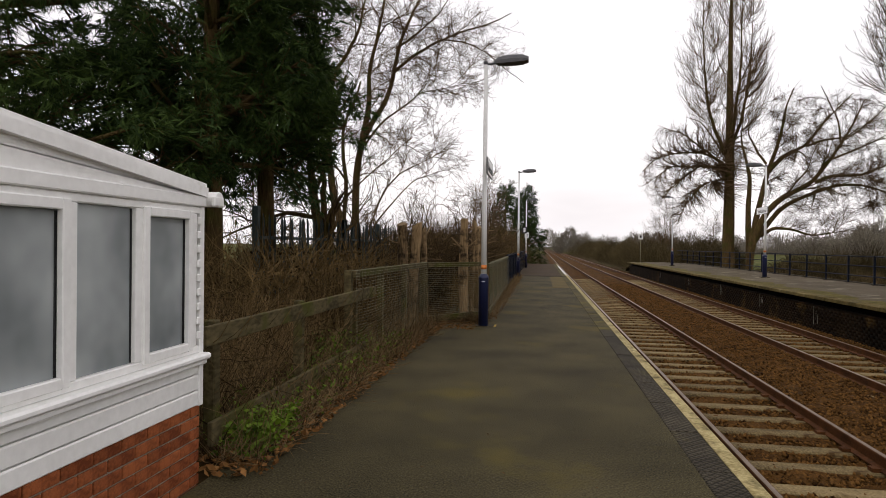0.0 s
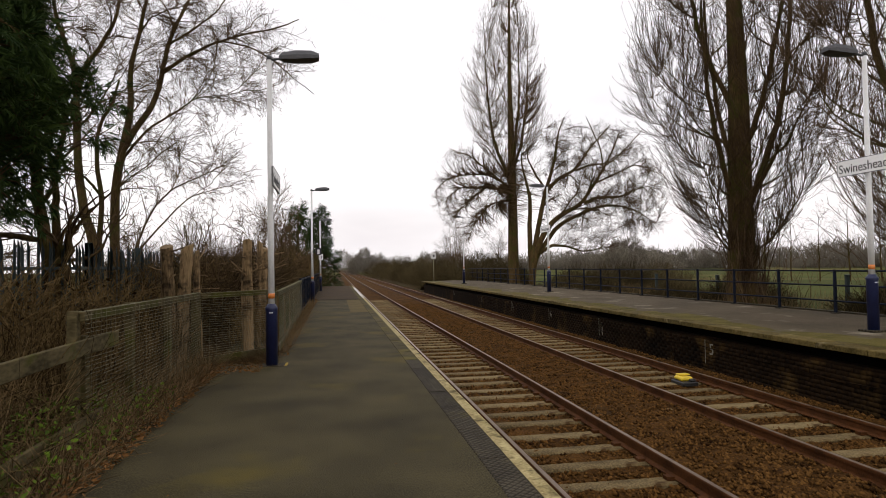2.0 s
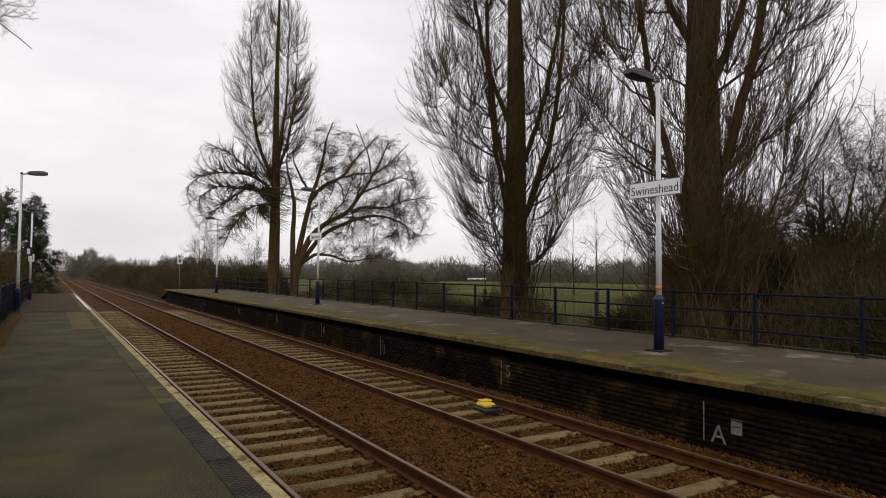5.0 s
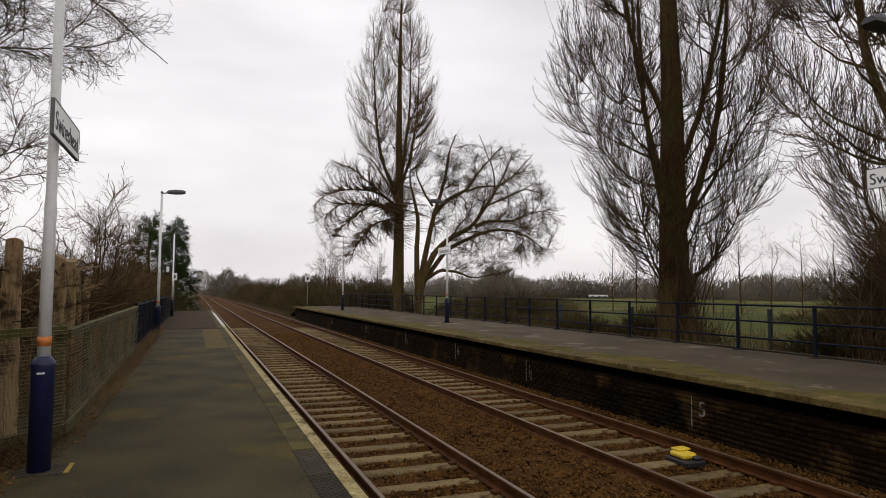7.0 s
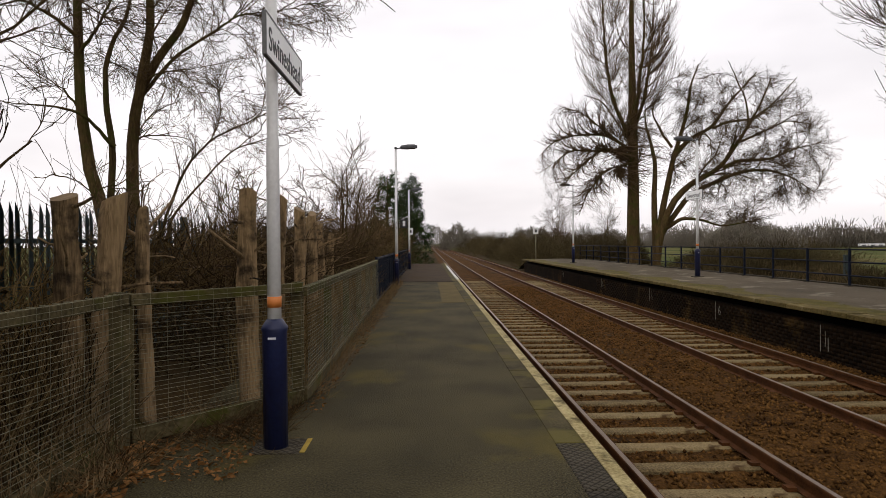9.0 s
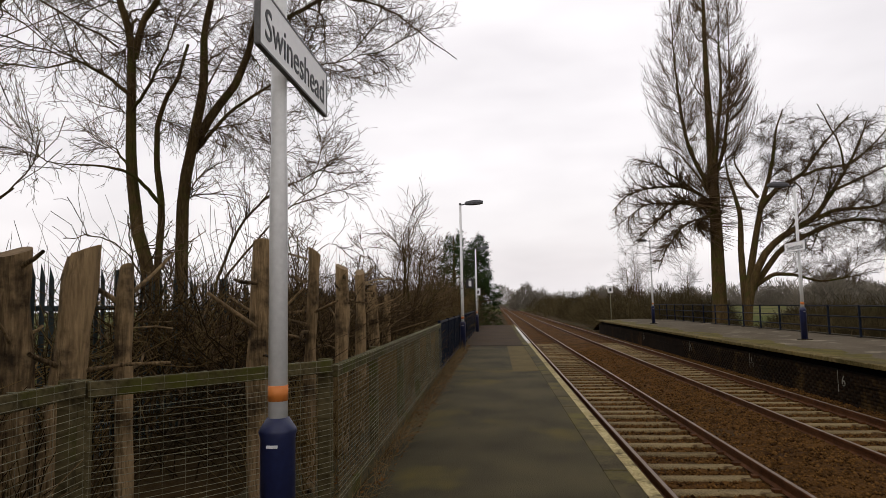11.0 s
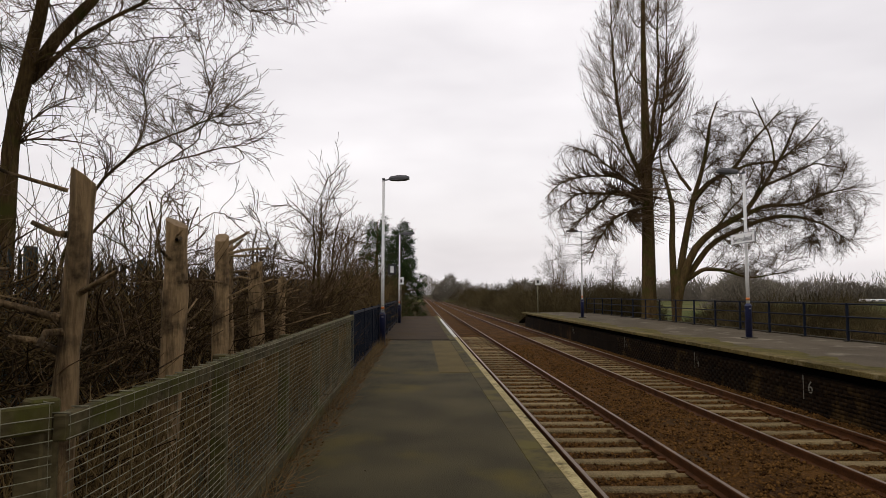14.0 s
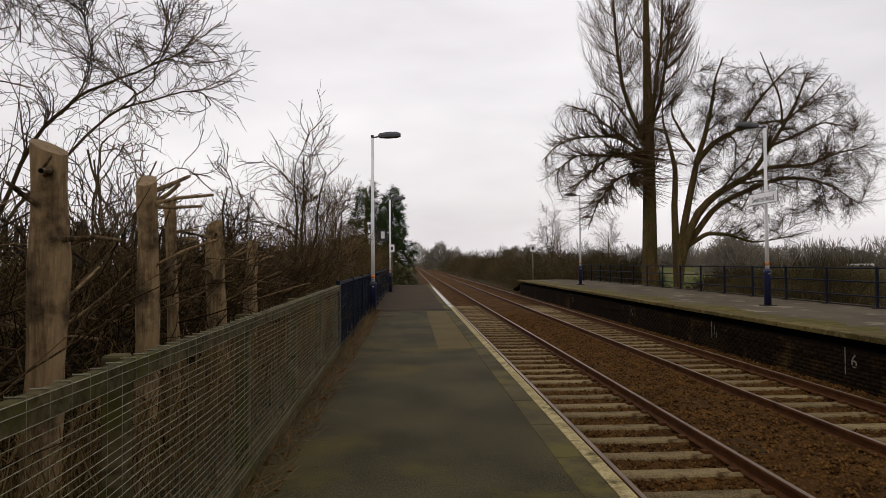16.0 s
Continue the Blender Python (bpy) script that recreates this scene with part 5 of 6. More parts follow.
leaves("green_weeds", 700, (-4.38, -3.98, 4.2, 4.9), (0.02, 0.26), (0.02, 0.045), M_GREEN, 55, "green leafy weeds beside the conservatory", "weeds", 0.7)
leaves("green_weeds", 700, (-4.8, -4.3, 6.6, 8.4), (0.05, 0.5), (0.01, 0.028), M_GREEN, 56, "sparse green creeper on the verge", "weeds", 0.8)
leaves("green_weeds", 1500, (-4.75, -4.0, 4.2, 9.5), (0.0, 0.3), (0.012, 0.035), M_GREEN, 59, "yellow-green weeds along the fence foot", "weeds", 0.7)
leaves("ivy", 2600, (-7.4, -5.2, 8.0, 12.5), (0.1, 1.5), (0.02, 0.05), M_BRUSH, 57, "withered brown bramble leaves behind the fence", "brambles", 0.9)

# ---- conifers ----


def sprays(g, P, n, length, droop, size):
    """Flat drooping needle sprays along branches: triangles fanned from a rib."""
    B, m, _ = P.shape
    who = g.integers(0, B, n)
    t = g.uniform(0.25, 1.0, n) ** 0.7 * (m - 1)
    i = np.minimum(t.astype(int), m - 2)
    w = (t - i)[:, None]
    c = P[who, i] * (1 - w) + P[who, i + 1] * w + g.normal(size=(n, 3)) * 0.04
    d = P[who, i + 1] - P[who, i]
    d = d / (np.linalg.norm(d, axis=1, keepdims=True) + 1e-9) + g.normal(size=(n, 3)) * 0.6
    d[:, 2] -= droop
    d /= np.linalg.norm(d, axis=1, keepdims=True)
    side = np.cross(d, np.array([0, 0, 1.0])) + g.normal(size=(n, 3)) * 0.3
    side /= np.linalg.norm(side, axis=1, keepdims=True) + 1e-9
    L = g.uniform(length[0], length[1], n)[:, None]
    V = []
    for k in range(5):
        u = k / 4
        a = (u - 0.5) * 1.5
        tip = c + (d * np.cos(a) + side * np.sin(a)) * L * (1 - 0.5 * abs(u - 0.5)) * g.uniform(0.7, 1.1, (n, 1))
        ww = np.cross(d, side) * 0.1 * L + side * size * np.cos(a)
        V += [c - side * size * 0.3, c + side * size * 0.3 + g.normal(size=(n, 3)) * 0.01, tip + ww * 0.2]
    V = np.stack(V, 1)
    F = (np.arange(n) * 15)[:, None, None] + np.arange(15).reshape(5, 3)[None]
    return V.reshape(-1, 3), F.reshape(-1, 3)


def conifer(place, h, girth, low, spread, seed, n, label, fork=False, lean=(0, 0), sizes=(0.09, 0.24)):
    g = np.random.default_rng(seed)
    t = thing("conifer_tree", place, label, "tree", "conifers")
    P0, R0 = line_of([(0, 0, -0.3), (0, 0, 1.2), (lean[0] * 0.3, lean[1] * 0.3, h * 0.4), (lean[0], lean[1], h)], [girth * 1.2, girth, girth * 0.8, 0.03], 18, g, 0.02)
    v, q = tubes(P0, R0, 12)
    mesh_of("trunk", v, q, M_BARK, t, True)
    L1, S1 = shoots(g, P0, R0, 80, (low / h, 0.98), (spread * 0.6, spread), (58, 92), 0.0, 0.06, 8, 0.4, 0.2, 0.008, shape=lambda u: np.clip((1.12 - u) * 1.5, 0.15, 1))
    L2, S2 = shoots(g, L1, S1, 9, (0.25, 1.0), (0.4, 0.9), (30, 65), -0.05, 0.1, 4, 0.5, 0.3, 0.004)
    L3, S3 = shoots(g, L2, S2, 3, (0.2, 1.0), (0.2, 0.45), (30, 60), -0.1, 0.1, 3, 0.5, 0.3, 0.003)
    v1, q1 = tubes(L1, S1, 5)
    v2, q2 = tubes(L2, S2, 3)
    mesh_of("branchwork", np.concatenate([v1, v2]), np.concatenate([q1, q2 + len(v1)]), M_BARK, t, True)
    a, fa = sprays(g, L2, n // 3, sizes, 0.25, 0.022)
    b, fb = sprays(g, L3, n - n // 3, sizes, 0.35, 0.022)
    mesh_of("foliage", np.concatenate([a, b]), np.concatenate([fa, fb + len(a)]), M_CONIFER, t)
    return t


conifer((-7.0, 8.9, 0), 9.5, 0.16, 4.6, 2.5, 61, 29000, "dark green conifer with a bare lower trunk behind the conservatory", sizes=(0.11, 0.3))
conifer((-6.7, 10.2, 0), 9.0, 0.15, 4.8, 2.0, 62, 24000, "dark green conifer with a mossy bare lower trunk", sizes=(0.11, 0.3))
conifer((-9.6, 7.2, 0), 10.5, 0.2, 3.4, 3.1, 63, 36000, "dark green conifer standing behind the conservatory roof", sizes=(0.11, 0.3))
conifer((-3.7, 66.0, -0.6), 8.2, 0.2, 0.4, 2.6, 64, 13000, "dark conifer at the end of the platform", sizes=(0.3, 0.6))
conifer((-5.8, 67.5, -0.6), 8.6, 0.2, 0.4, 2.8, 65, 13000, "dark conifer at the end of the platform", sizes=(0.3, 0.6))
spreading_tree("bare_tree", (-6.3, 11.9, 0.0), [
    ([(0, 0, -0.2), (-0.05, 0, 1.6), (-0.35, 0.1, 2.8), (-0.5, 0.3, 4.6), (-0.3, 0.4, 7)], 0.13, 0.04),
    ([(0, 0, 1.3), (0.15, 0.05, 2.3)], 0.12, 0.1),
    ([(0.02, 0, 1.7), (-0.1, 0.3, 3.2), (0.3, 0.5, 5.0)], 0.07, 0.02)], 66, "dark forked tree with one sawn-off limb", each=(4, 5, 5), lens=((1.0, 2.4), (0.6, 1.4), (0.3, 0.8)))

leaves("grit", 1600, (-4.0, -1.0, 1.5, 12), (0.003, 0.006), (0.002, 0.0055), M_NUMBER, 58, "pale grit specks scattered on the tarmac", "grit", 0.5)
# ---- shrubs, hedges and the distance ----


def bush(name, place, rx, ry, h, n, seed, label, mat=None, length=(0.5, 1.2), thick=(0.006, 0.014), category="shrub", kind="", group=""):
    """A leafless dome of upward twigs."""
    g = np.random.default_rng(seed)
    a, r = g.uniform(0, 6.2832, n), np.sqrt(g.uniform(0, 1, n))
    lump = 1 + 0.25 * np.sin(a * 3 + seed) + 0.15 * np.sin(a * 7 + 2 * seed)
    x, y = r * rx * np.cos(a) * lump, r * ry * np.sin(a) * lump
    top = h * np.sqrt(np.clip(1 - r * r * 0.92, 0.03, 1)) * (1 + 0.12 * np.sin(x * 2.3 / max(rx, 1) * 3 + seed))
    z = top * g.uniform(0.0, 1.0, n) ** 0.6
    L = g.uniform(length[0], length[1], n)
    d = np.stack([x / rx * 0.7, y / ry * 0.7, np.full(n, 0.8)], 1) + g.normal(size=(n, 3)) * 0.45
    d /= np.linalg.norm(d, axis=1, keepdims=True)
    p = np.stack([x, y, np.maximum(z - L * 0.5, -0.1)], 1)
    out = [p]
    for k in range(3):
        out.append(out[-1] + d * (L / 3)[:, None])
        d = d + g.normal(size=d.shape) * 0.18
        d /= np.linalg.norm(d, axis=1, keepdims=True)
    P = np.stack(out, 1)
    R = g.uniform(thick[0], thick[1], n)[:, None] * np.array([[1, 0.8, 0.6, 0.35]])
    v, q = tubes(P, R, 3)
    ob = mesh_of(name, v, q, mat or M_HEDGE)
    ob.location = place
    return tagged(ob, label, category, group, kind)


def small_tree(place, h, seed, label, stems=3, spread=0.5, each=(9, 7, 4), thin=1.0):
    g = np.random.default_rng(seed)
    st = []
    for k in range(stems):
        a = g.uniform(0, 6.28)
        s = spread * h * g.uniform(0.1, 0.45) if k else 0.05
        st.append(([(0, 0, -0.2), (s * 0.3 * math.cos(a), s * 0.3 * math.sin(a), h * 0.35), (s * math.cos(a), s * math.sin(a), h * g.uniform(0.75, 0.95))], 0.011 * h * thin, 0.012))
    return spreading_tree("bare_tree", place, st, seed, label, each=each, lens=((h * 0.18, h * 0.36), (h * 0.1, h * 0.2), (h * 0.05, h * 0.1)), up=0.06, angle=(28, 55))


small_tree((-4.62, 27.9, 0), 4.7, 71, "slender bare young tree above the hedge", 3, 0.5, (7, 6, 4))
for i, (x, y, h) in enumerate(((-6.9, 18.6, 3.2), (-5.5, 20.4, 3.2), (-6.9, 23.0, 3.8))):
    small_tree((x, y, 0), h, 760 + i, "thin bare sapling rising out of the brush", 3, 0.9, (6, 4, 2), 0.5)
small_tree((-5.2, 24.0, 0), 3.2, 72, "slender bare sapling in the hedge", 2)
small_tree((-5.6, 34.0, 0), 4.8, 73, "bare young tree behind the blue fence")
small_tree((-5.3, 41.0, 0), 4.6, 74, "bare young tree behind the blue fence")
small_tree((-8.8, 15.0, 0), 3.4, 75, "bare shrubby tree behind the palisade")
small_tree((-14.5, 11.0, 0), 11.0, 77, "tall bare tree behind the conifers", 4)
small_tree((-12.5, 7.6, 0), 12.0, 78, "tall bare tree behind the conifers", 3)

for i, (x, y, rx, ry, h) in enumerate([(-5.6, 36, 1.7, 4.0, 2.6), (-5.8, 44, 1.8, 4.5, 3.2), (-5.8, 52, 1.9, 4.5, 4.0), (-6.0, 60, 2.4, 4.0, 3.6)]):
    bush("hedge_shrub", (x, y, -0.1), rx, ry, h, 1000, 80 + i, "dense leafless brown hedge shrub behind the fence", M_HEDGE, (0.6, 1.5), (0.008, 0.018), group="hedge shrubs")
for i, (x, y, rx, ry, h) in enumerate([(-8.8, 17.5, 1.4, 3.0, 1.9), (-8.6, 23.5, 1.5, 3.5, 2.2), (-8.4, 30, 1.5, 4.0, 2.4), (-8.5, 12.0, 1.4, 2.2, 1.3), (-11.5, 15.0, 2.0, 3.0, 1.5), (-11.5, 21.0, 2.0, 4.0, 1.9), (-10.5, 9.0, 2.0, 2.0, 1.8), (-12.5, 11.5, 2.0, 2.6, 2.2), (-9.0, 8.6, 1.2, 1.8, 1.4), (-14.0, 16.0, 2.4, 3.0, 2.4)]):
    bush("hedge_shrub", (x, y, -0.1), rx, ry, h, 650, 90 + i, "leafless undergrowth behind the palisade", M_HEDGE, (0.5, 1.3), (0.006, 0.014), group="hedge shrubs")

# scrub along the line beyond the far platform
k = 0
for x, y, rx, ry, h in [(9.0, 66, 2.2, 4, 2.6), (9.5, 74, 2.4, 5, 3.0), (9.0, 84, 2.6, 6, 3.2), (8.8, 96, 2.6, 7, 3.4), (8.6, 112, 2.8, 9, 3.2), (8.5, 132, 3, 12, 3.4), (9.0, 160, 3.5, 16, 3.6), (13, 62, 2.5, 5, 3.0), (13.5, 70, 2.5, 6, 3.6), (10.2, 57, 1.4, 3.5, 2.0), (-8.5, 82, 3, 8, 4.0), (-9, 100, 3.5, 10, 4.4), (-9, 130, 4, 16, 4.6), (12.6, 54.5, 2.0, 3.5, 2.4), (12.2, 39.0, 1.0, 2.5, 1.3), (15.5, 47.0, 2.0, 3.0, 1.5), (19.0, 50, 2.2, 3.0, 1.3), (24, 58, 3, 3, 1.2)]:
    bush("scrub", (x, y, -0.7), rx, ry, h + 0.2, 2600, 100 + k, "leafless brown lineside scrub", M_HEDGE, (0.4, 1.1), (0.009, 0.022), group="lineside scrub")
    k += 1
small_tree((10.5, 70, -0.6), 6.5, 121, "bare birch rising from the lineside scrub", 3, 0.4)
small_tree((12.5, 74, -0.6), 6.0, 122, "bare birch rising from the lineside scrub", 3, 0.4)
small_tree((14.8, 66, -0.6), 6.0, 123, "bare birch rising from the lineside scrub", 2, 0.4)

# far hedgerow trees round the field, haze painted into their twig colour
k = 0
for x, y, r, h in [(7.5, 210, 6, 7.5), (3.0, 290, 9, 9), (20, 300, 12, 7), (34, 240, 6, 7.5), (30, 190, 4, 6), (48, 260, 9, 6.5), (66, 240, 10, 6), (88, 230, 9, 7), (105, 200, 9, 6.5), (122, 190, 8, 6), (70, 150, 5, 8.5), (128, 150, 9, 7), (140, 130, 9, 6.5), (150, 100, 10, 7), (150, 75, 10, 7.5), (150, 50, 9, 7), (140, 30, 9, 6.5), (110, 62, 5, 6), (52, 118, 4, 5.5), (90, 175, 7, 5), (-40, 260, 12, 8), (-16, 240, 9, 7)]:
    bush("hedgerow_tree", (x, y, -0.7), r, r, h * 1.1, 2200, 140 + k, "distant grey-brown leafless hedgerow tree", M_BELT_HAZE, (0.8, 2.0), (0.04, 0.09), "tree", group="distant hedgerow trees")
    k += 1
def tree_line(seed, a, b, n, h, depth, label):
    """A far continuous belt of leafless trees between two places, in the haze-paled colour."""
    g = np.random.default_rng(seed)
    u = g.uniform(0, 1, n)
    x = a[0] + (b[0] - a[0]) * u + g.normal(size=n) * depth
    y = a[1] + (b[1] - a[1]) * u + g.normal(size=n) * depth
    top = h * (0.65 + 0.25 * np.sin(u * 37 + seed) + 0.2 * np.sin(u * 91 + 2 * seed))
    z0 = -0.7 + g.uniform(0, 1.0, n) ** 1.2 * np.maximum(top, 1)
    L = g.uniform(0.12, 0.3, n) * h
    d = g.normal(size=(n, 3)) * 0.3 + np.array([0, 0, 1.0])
    d /= np.linalg.norm(d, axis=1, keepdims=True)
    p = np.stack([x, y, z0], 1)
    P = np.stack([p, p + d * (L * 0.5)[:, None], p + d * L[:, None] + g.normal(size=(n, 3)) * 0.2], 1)
    R = g.uniform(0.04, 0.14, n)[:, None] * np.array([[1, 0.8, 0.4]])
    v, q = tubes(P, R, 3)
    return tagged(mesh_of("tree_belt", v, q, M_BELT_HAZE), label, "trees", kind="stuff")


tree_line(301, (16, 330), (80, 262), 9000, 6.5, 3, "distant leafless tree belt beyond the line")
tree_line(302, (80, 250), (150, 150), 14000, 7.5, 3, "distant leafless tree belt round the field")
tree_line(303, (150, 150), (160, 10), 14000, 7.5, 3, "distant leafless tree belt round the field")
tree_line(304, (-12, 250), (-70, 200), 7000, 7.0, 3, "distant leafless tree belt beyond the line")
# a screen of thin saplings across the field
for i in range(20):
    x, y = 44 + i * 1.5, 68 - i * 2.35
    small_tree((x, y, -0.7), 9.6 + 1.6 * math.sin(i * 1.7), 170 + i, "thin bare poplar sapling in a field row", 1, 0.2, (12, 5, 2), 0.9)
small_tree((22.8, 16.4, -0.6), 7.2, 191, "bare round tree with yellowish twigs beyond the railing", 6, 1.3, (12, 10, 8), 2.4)
small_tree((26.0, 13.0, -0.6), 8.0, 192, "bare round tree with yellowish twigs beyond the railing", 6, 1.3, (12, 10, 8), 2.4)
k = 0
for x, y, rx, ry, h in [(14.2, 10.6, 1.3, 1.8, 2.0), (14.5, 6.0, 2.0, 3.0, 3.2), (18.5, 6.5, 2.6, 3.0, 4.0), (24.5, 9.0, 3.0, 3.0, 4.6), (30, 10.0, 4.0, 3.5, 5.5), (15.5, 12.2, 1.6, 1.6, 2.4), (17.5, 11.0, 1.8, 1.8, 3.0), (18.5, 13.2, 1.8, 1.5, 2.6), (21, 12.0, 2.2, 1.8, 3.4), (24, 13.0, 2.2, 1.6, 3.0), (12.4, 9.2, 1.0, 1.8, 1.5), (12.0, 34.0, 0.8, 3.0, 0.9), (12.4, 27.0, 0.8, 2.0, 0.8), (17, 36, 2, 3, 0.5), (16.0, 8.5, 2.2, 3.0, 2.6), (20, 14.0, 2.6, 2.4, 2.2), (22, 8.5, 2.8, 3.0, 3.0), (27, 13.5, 3, 2.2, 2.0), (34, 17.5, 3, 3, 2.6), (14.0, 24.5, 1.2, 2.0, 1.2), (13.2, 16.8, 1.0, 1.6, 1.1), (33, 25, 4, 3, 1.0), (40, 36, 4, 4, 1.0)]:
    bush("scrub", (x, y, -0.6), rx, ry, h + 0.4, 2600, 200 + k, "leafless brown scrub beyond the railing", M_HEDGE, (0.35, 0.9), (0.007, 0.016), group="scrub beyond the railing")
    k += 1
for i, (cx, cy, n, hh) in enumerate([(11.4, 20.3, 80, 3.2), (11.8, 14.2, 110, 3.8), (11.6, 12.0, 90, 3.6), (13.6, 23.5, 50, 3.0)]):
    sticks("sucker_shoots", n, (cx - 0.9, cx + 1.3, cy - 1.6, cy + 1.6), (-0.6, 0.0), (hh * 0.4, hh), (0, 28), (0.006, 0.015), M_TWIG, 220 + i, "thin upright sucker shoots round the poplar foot", "shoots", 7, 0.14)
sticks("rough_grass", 5000, (9.9, 18.0, 6, 44), (-0.35, -0.1), (0.25, 0.7), (0, 40), (0.003, 0.007), M_STRAW, 230, "rough dead grass behind the railing", "grass", 3, 0.15)


def caravan(x, y, yaw, L, label, top=2.5):
    c = thing("caravan", (x, y, -0.7), label, "caravan")
    c.rotation_euler = (0, 0, yaw)
    part("body", boxed(-L / 2, L / 2, -1.1, 1.1, 0.5, top, 0.15), M_WHITE, c)
    for u in (-0.3, 0.05, 0.33):
        part("window", boxed(u * L - 0.45, u * L + 0.45, -1.115, -1.09, max(0.6, top - 0.9), top - 0.25, 0.01), M_LAMP, c)
    part("chassis", boxed(-L / 2 + 0.2, L / 2 - 0.2, -0.95, 0.95, 0.3, 0.52), M_LAMP, c)
    for s in (-1.0, 1.0):
        bm = lathe([(0, 0, -0.1, 0.3), (0, 0, 0.1, 0.3)], 14)
        bmesh.ops.transform(bm, matrix=pose(0, s, 0.3, 90, 0, 0), verts=bm.verts)
        part("wheel", bm, M_BLACK, c)
    return c


for i, (x, y, r, h) in enumerate([(17.0, 15.5, 1.6, 3.2), (19.5, 17.5, 2.2, 4.4), (22.5, 20.0, 3.0, 5.8), (28.0, 23.5, 3.5, 6.6), (21.0, 15.6, 2.2, 3.6), (22.5, 12.5, 3.0, 5.4), (26.5, 12.0, 3.4, 6.0), (32, 17.5, 3.6, 5.5), (36, 14.0, 4.0, 6.5)]):
    bush("thicket_tree", (x, y, -0.6), r, r, h, 9000, 240 + i, "dense yellowish-brown leafless thicket beyond the railing", M_HEDGE, (0.4, 1.1), (0.006, 0.014), "shrub", group="thickets beyond the railing")
for i, (x, y, r, h) in enumerate([(16.5, 45.5, 2.0, 2.2), (19.5, 46.5, 2.2, 2.4), (22.5, 48, 2.4, 2.2), (26, 52, 3.0, 2.0)]):
    bush("thicket_tree", (x, y, -0.6), r, r, h, 1100, 250 + i, "airy leafless shrub under the spreading tree", M_HEDGE, (0.7, 1.8), (0.007, 0.016), "shrub", group="shrubs under the tree")
caravan(25.4, 16.0, radians(-55), 4.6, "dull white touring caravan parked among the scrub")
caravan(100, 184, radians(-30), 6.0, "distant long white static caravan across the field", 1.15)
caravan(118, 176, radians(-30), 6.0, "distant long white static caravan across the field", 1.15)
caravan(84, 190, radians(-35), 6.0, "distant long white static caravan across the field", 1.15)

# green posts standing in the field behind the railing
for x, y in ((13.5, 25.5), (16.0, 21.5), (13.2, 30.0)):
    p = thing("field_post", (x, y, -0.6), "green painted steel post in the rough grass", "post", "green field posts")
    part("shaft", boxed(-0.06, 0.06, -0.06, 0.06, -0.1, 1.6, 0.01), M_PALISADE, p)
    part("cap", boxed(-0.07, 0.07, -0.07, 0.07, 1.6, 1.64, 0.008), M_PALISADE, p)

# ---- small things on the platforms and the track ----


def face_mark(y, char, top, bottom, cy, cz, size):
    """A painted bar with a character beside it on the far platform's face."""
    m = thing("painted_mark", (FAR_EDGE + 0.104, y, 0), "hand-painted white mark on the sooty platform face", "painted mark", "platform face marks")
    part("stroke", boxed(-0.003, 0.002, -0.01, 0.01, bottom, top), M_NUMBER, m)
    if char:
        mm = Matrix.Translation((-0.002, cy - y, cz)) @ Matrix.Rotation(radians(-90), 4, "Z") @ Matrix.Rotation(radians(90), 4, "X")
        words(char, size, M_NUMBER, m, mm)
    else:
        for dy, z0, z1, w in ((-0.15, bottom + 0.12, top - 0.1, 0.007), (-0.24, bottom + 0.04, top - 0.22, 0.009)):
            part("stroke", boxed(-0.003, 0.002, dy - w, dy + w, z0, z1), M_NUMBER, m)
    return m


face_mark(9.25, "A", -0.08, -0.62, 9.02, -0.5, 0.36)
face_mark(13.93, "5", -0.08, -0.58, 13.7, -0.27, 0.34)
face_mark(19.45, "", -0.06, -0.58, 0, 0, 0)
face_mark(23.95, "6", -0.02, -0.5, 23.72, -0.25, 0.34)
face_mark(28.95, "", -0.02, -0.45, 0, 0, 0)
face_mark(35.0, "", -0.02, -0.4, 0, 0, 0)
face_mark(43.0, "", -0.02, -0.4, 0, 0, 0)
pl = thing("number_plate_board", (FAR_EDGE + 0.1, 8.75, -0.34), "small white plate screwed to the platform face", "plate")
part("panel", boxed(-0.006, 0.006, -0.08, 0.08, -0.1, 0.1, 0.003), M_NUMBER, pl)
part("bar", boxed(-0.009, -0.006, -0.06, 0.06, 0.0, 0.012), M_BLACK, pl)
pl.name = "face_plate"

cab = thing("cable", (FAR_EDGE + 0.104, 0, 0), "black cable slung along the far platform face", "cable")
ys = np.linspace(-10, 50, 90)
P = np.stack([np.full(90, -0.01), ys, -0.27 + 0.035 * np.cos(ys * 0.9) + 0.02 * np.sin(ys * 2.3)], 1)[None]
v, q = tubes(P, np.full((1, 90), 0.008), 6)
mesh_of("sheath", v, q, M_WALL, cab, True)

mg = thing("track_magnet", (4.5, 12.85, -0.78), "yellow topped track magnet box between the rails", "track equipment")
part("base", boxed(-0.16, 0.16, -0.24, 0.22, 0, 0.08, 0.015), M_BLACK, mg)
part("ramp", boxed(0.02, 0.14, -0.2, -0.02, 0.08, 0.13, 0.02), M_BLACK, mg)
part("cover", boxed(-0.12, 0.12, -0.12, 0.18, 0.081, 0.16, 0.025), M_YELLOW, mg, "yellow cover")
part("cover_end", boxed(-0.07, 0.15, 0.04, 0.2, 0.1605, 0.19, 0.01), M_YELLOW, mg)

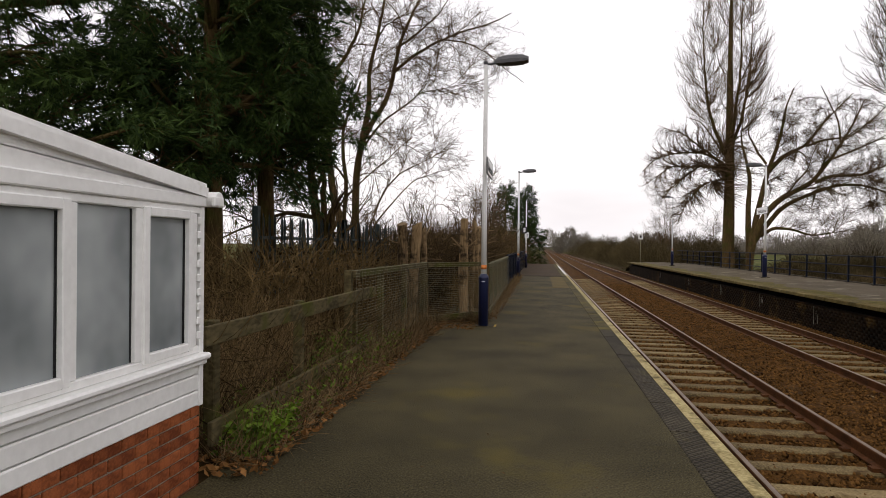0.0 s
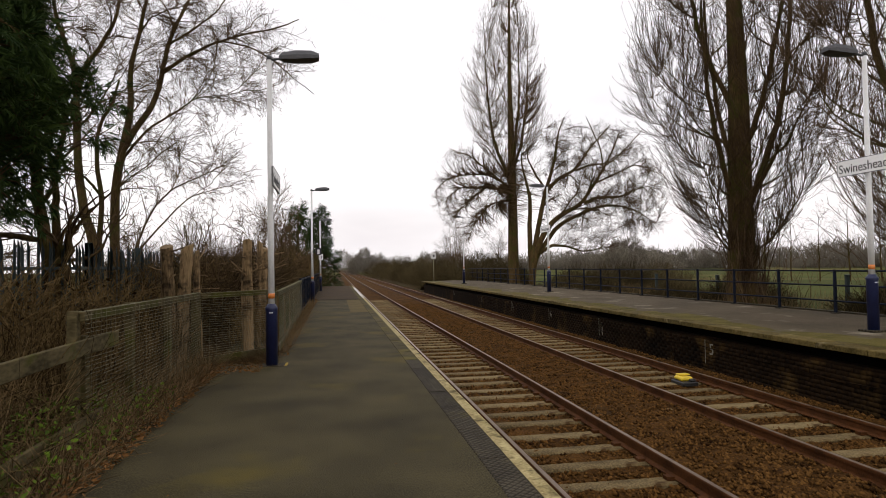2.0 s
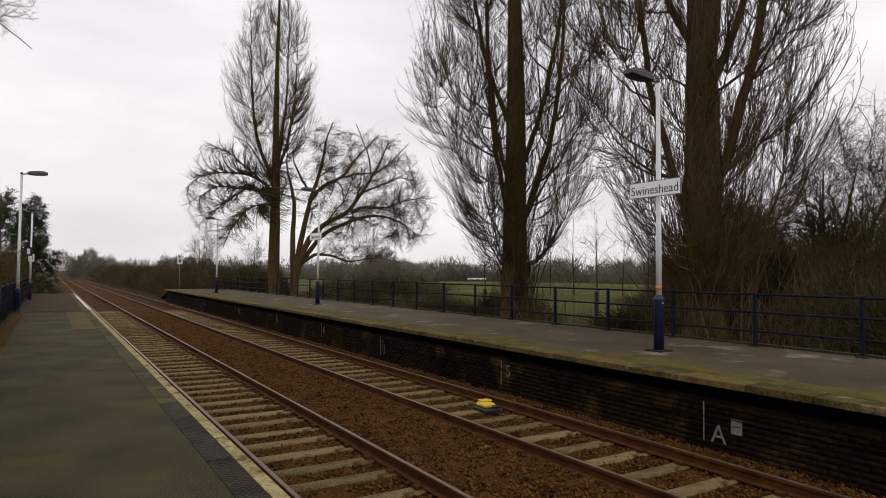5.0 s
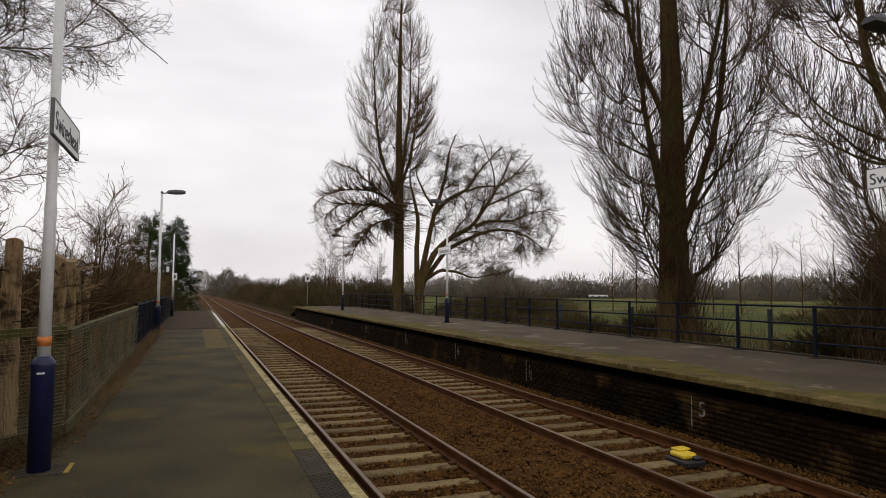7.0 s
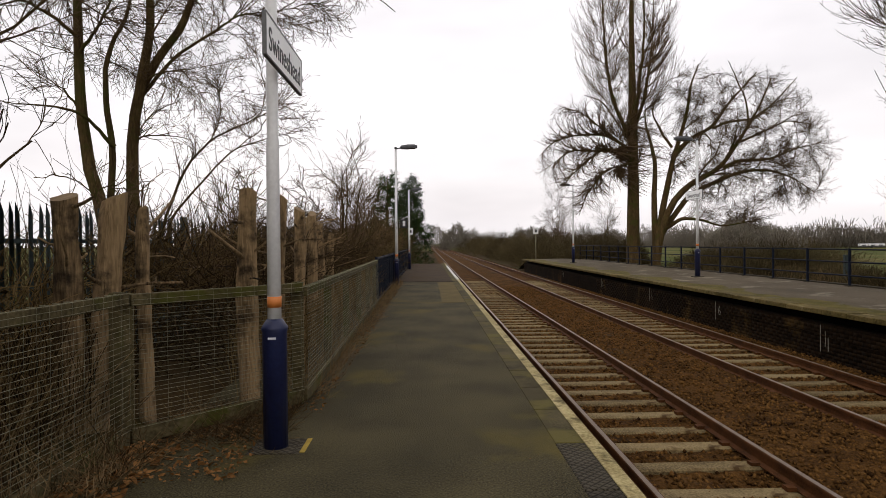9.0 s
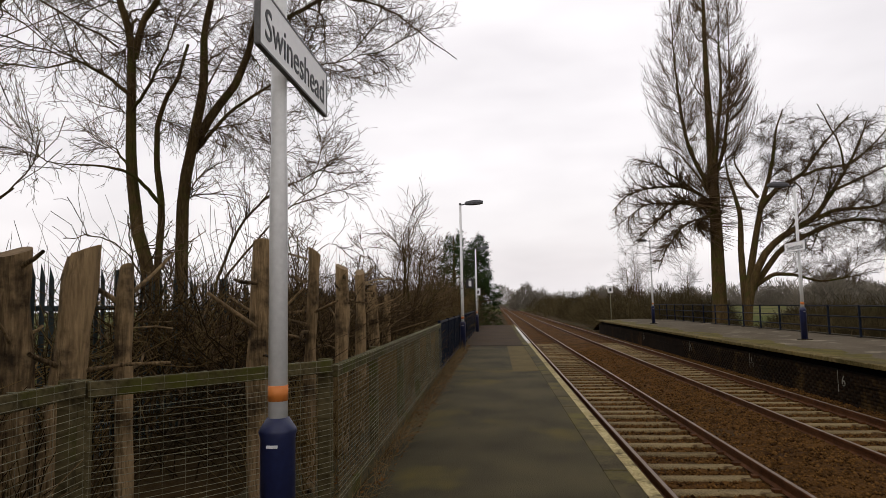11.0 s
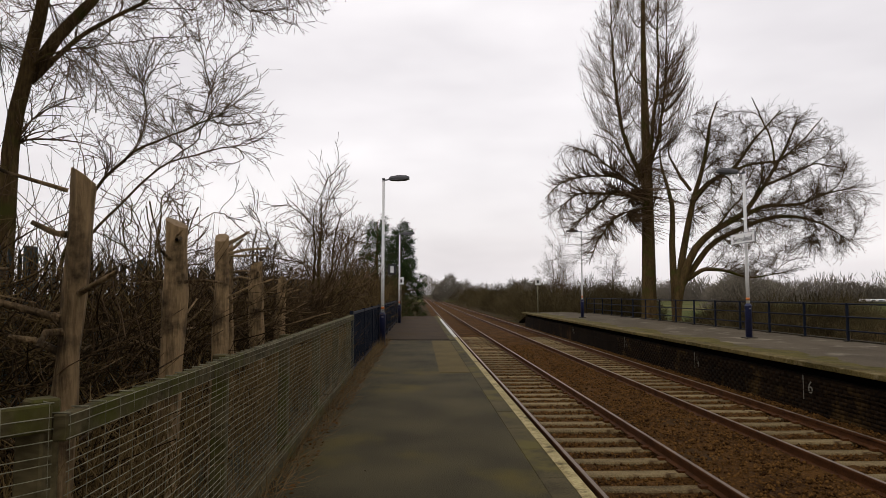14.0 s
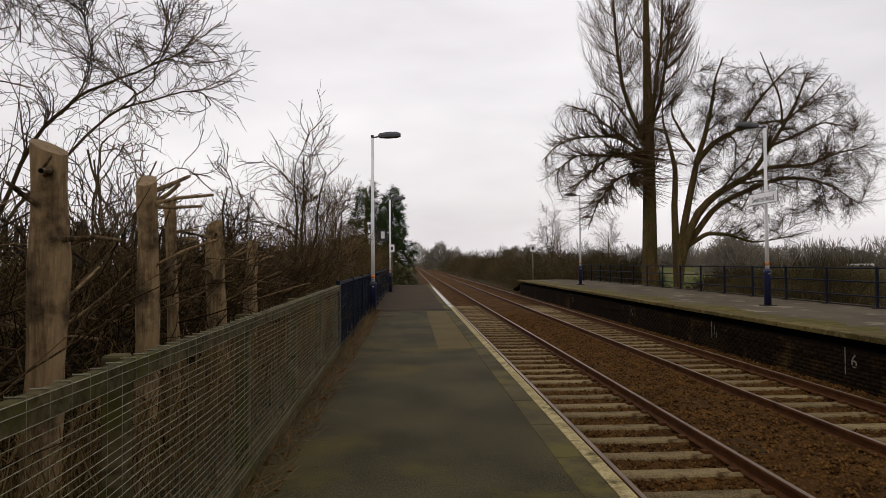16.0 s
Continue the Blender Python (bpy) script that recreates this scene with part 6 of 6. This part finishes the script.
# repairs in the platform surface
pp = thing("surface_repair", (0, 0, 0), "mossy square tarmac repair in the platform", "patch", kind="structure")
part("patch", boxed(-1.61, EDGE - 0.37, 24.3, 33.1, -0.03, 0.004), M_PATCH, pp)
part("joint_strip", boxed(-3.3, EDGE - 0.02, 33.15, 33.28, -0.03, 0.006), M_COPING, pp)
part("joint_strip", boxed(-3.3, EDGE - 0.02, 33.7, 33.8, -0.03, 0.006), M_COPING, pp)
dm = material("white_edge_mark", (0.5, 0.49, 0.46), (0.65, 0.64, 0.6), 6, 40, 0.8, 0.1)
part("edge_mark", boxed(EDGE - 0.14, EDGE - 0.01, 34.9, 35.7, -0.02, 0.012), dm, pp, "white painted edge mark")
part("edge_mark", boxed(EDGE - 0.14, EDGE - 0.01, 36.2, 52, -0.02, 0.0095), dm, pp)

for x, y, zt, w, h, nm in ((-3.3, 55.0, 2.75, 0.34, 0.5, "stop_sign"), (6.4, 56.5, 2.55, 0.4, 0.5, "stop_sign")):
    s = thing(nm, (x, y, 0.2 if x > 0 else 0), "small white lineside sign on a steel post", "sign", "lineside signs")
    part("post", lathe([(0, 0, -0.2, 0.03), (0, 0, zt, 0.03)], 10), M_WIRE, s)
    part("panel", boxed(-w / 2, w / 2, -0.05, -0.035, zt - h, zt, 0.005), M_WHITE, s)
    part("bar", boxed(-w * 0.2, w * 0.2, -0.056, -0.05, zt - h * 0.75, zt - h * 0.3), M_BLACK, s)
cb = thing("post_sign", (-3.02, 31.4, 2.35), "small black numbered plate clamped to a lamp post", "sign")
part("panel", boxed(0, 0.26, -0.02, 0.0, -0.16, 0.16, 0.004), M_BLACK, cb)
part("bar", boxed(0.08, 0.18, -0.025, -0.02, -0.1, 0.1), M_WHITE, cb)
part("clamp", boxed(-0.16, 0.01, -0.03, 0.02, -0.03, 0.03), M_BLACK, cb)

# yellow footing mark beside the lamp post
yb = thing("yellow_mark", (-2.95, 12.4, 0), "faded yellow paint corner on the tarmac by the post", "marking", kind="structure")
part("paint_stroke", boxed(-0.02, 0.02, -0.22, 0.12, -0.01, 0.004), M_FADED, yb)
part("slab", boxed(-0.42, -0.021, -0.26, 0.12, -0.03, 0.0035), M_COPING, yb)
hc = thing("helmet_shaped_tub", (-9.2, 10.8, 0.0), "bright yellow plastic tub among the shrubs", "tub")
part("shell", lathe([(0, 0, 0.5, 0.16), (0, 0, 0.95, 0.18), (0, 0, 1.08, 0.14), (0, 0, 1.12, 0.05)]), M_YELLOW, hc)
part("foot", lathe([(0, 0, 0.0, 0.05), (0, 0, 0.5, 0.05)]), M_BLACK, hc)
hc.name = "plastic_tub"
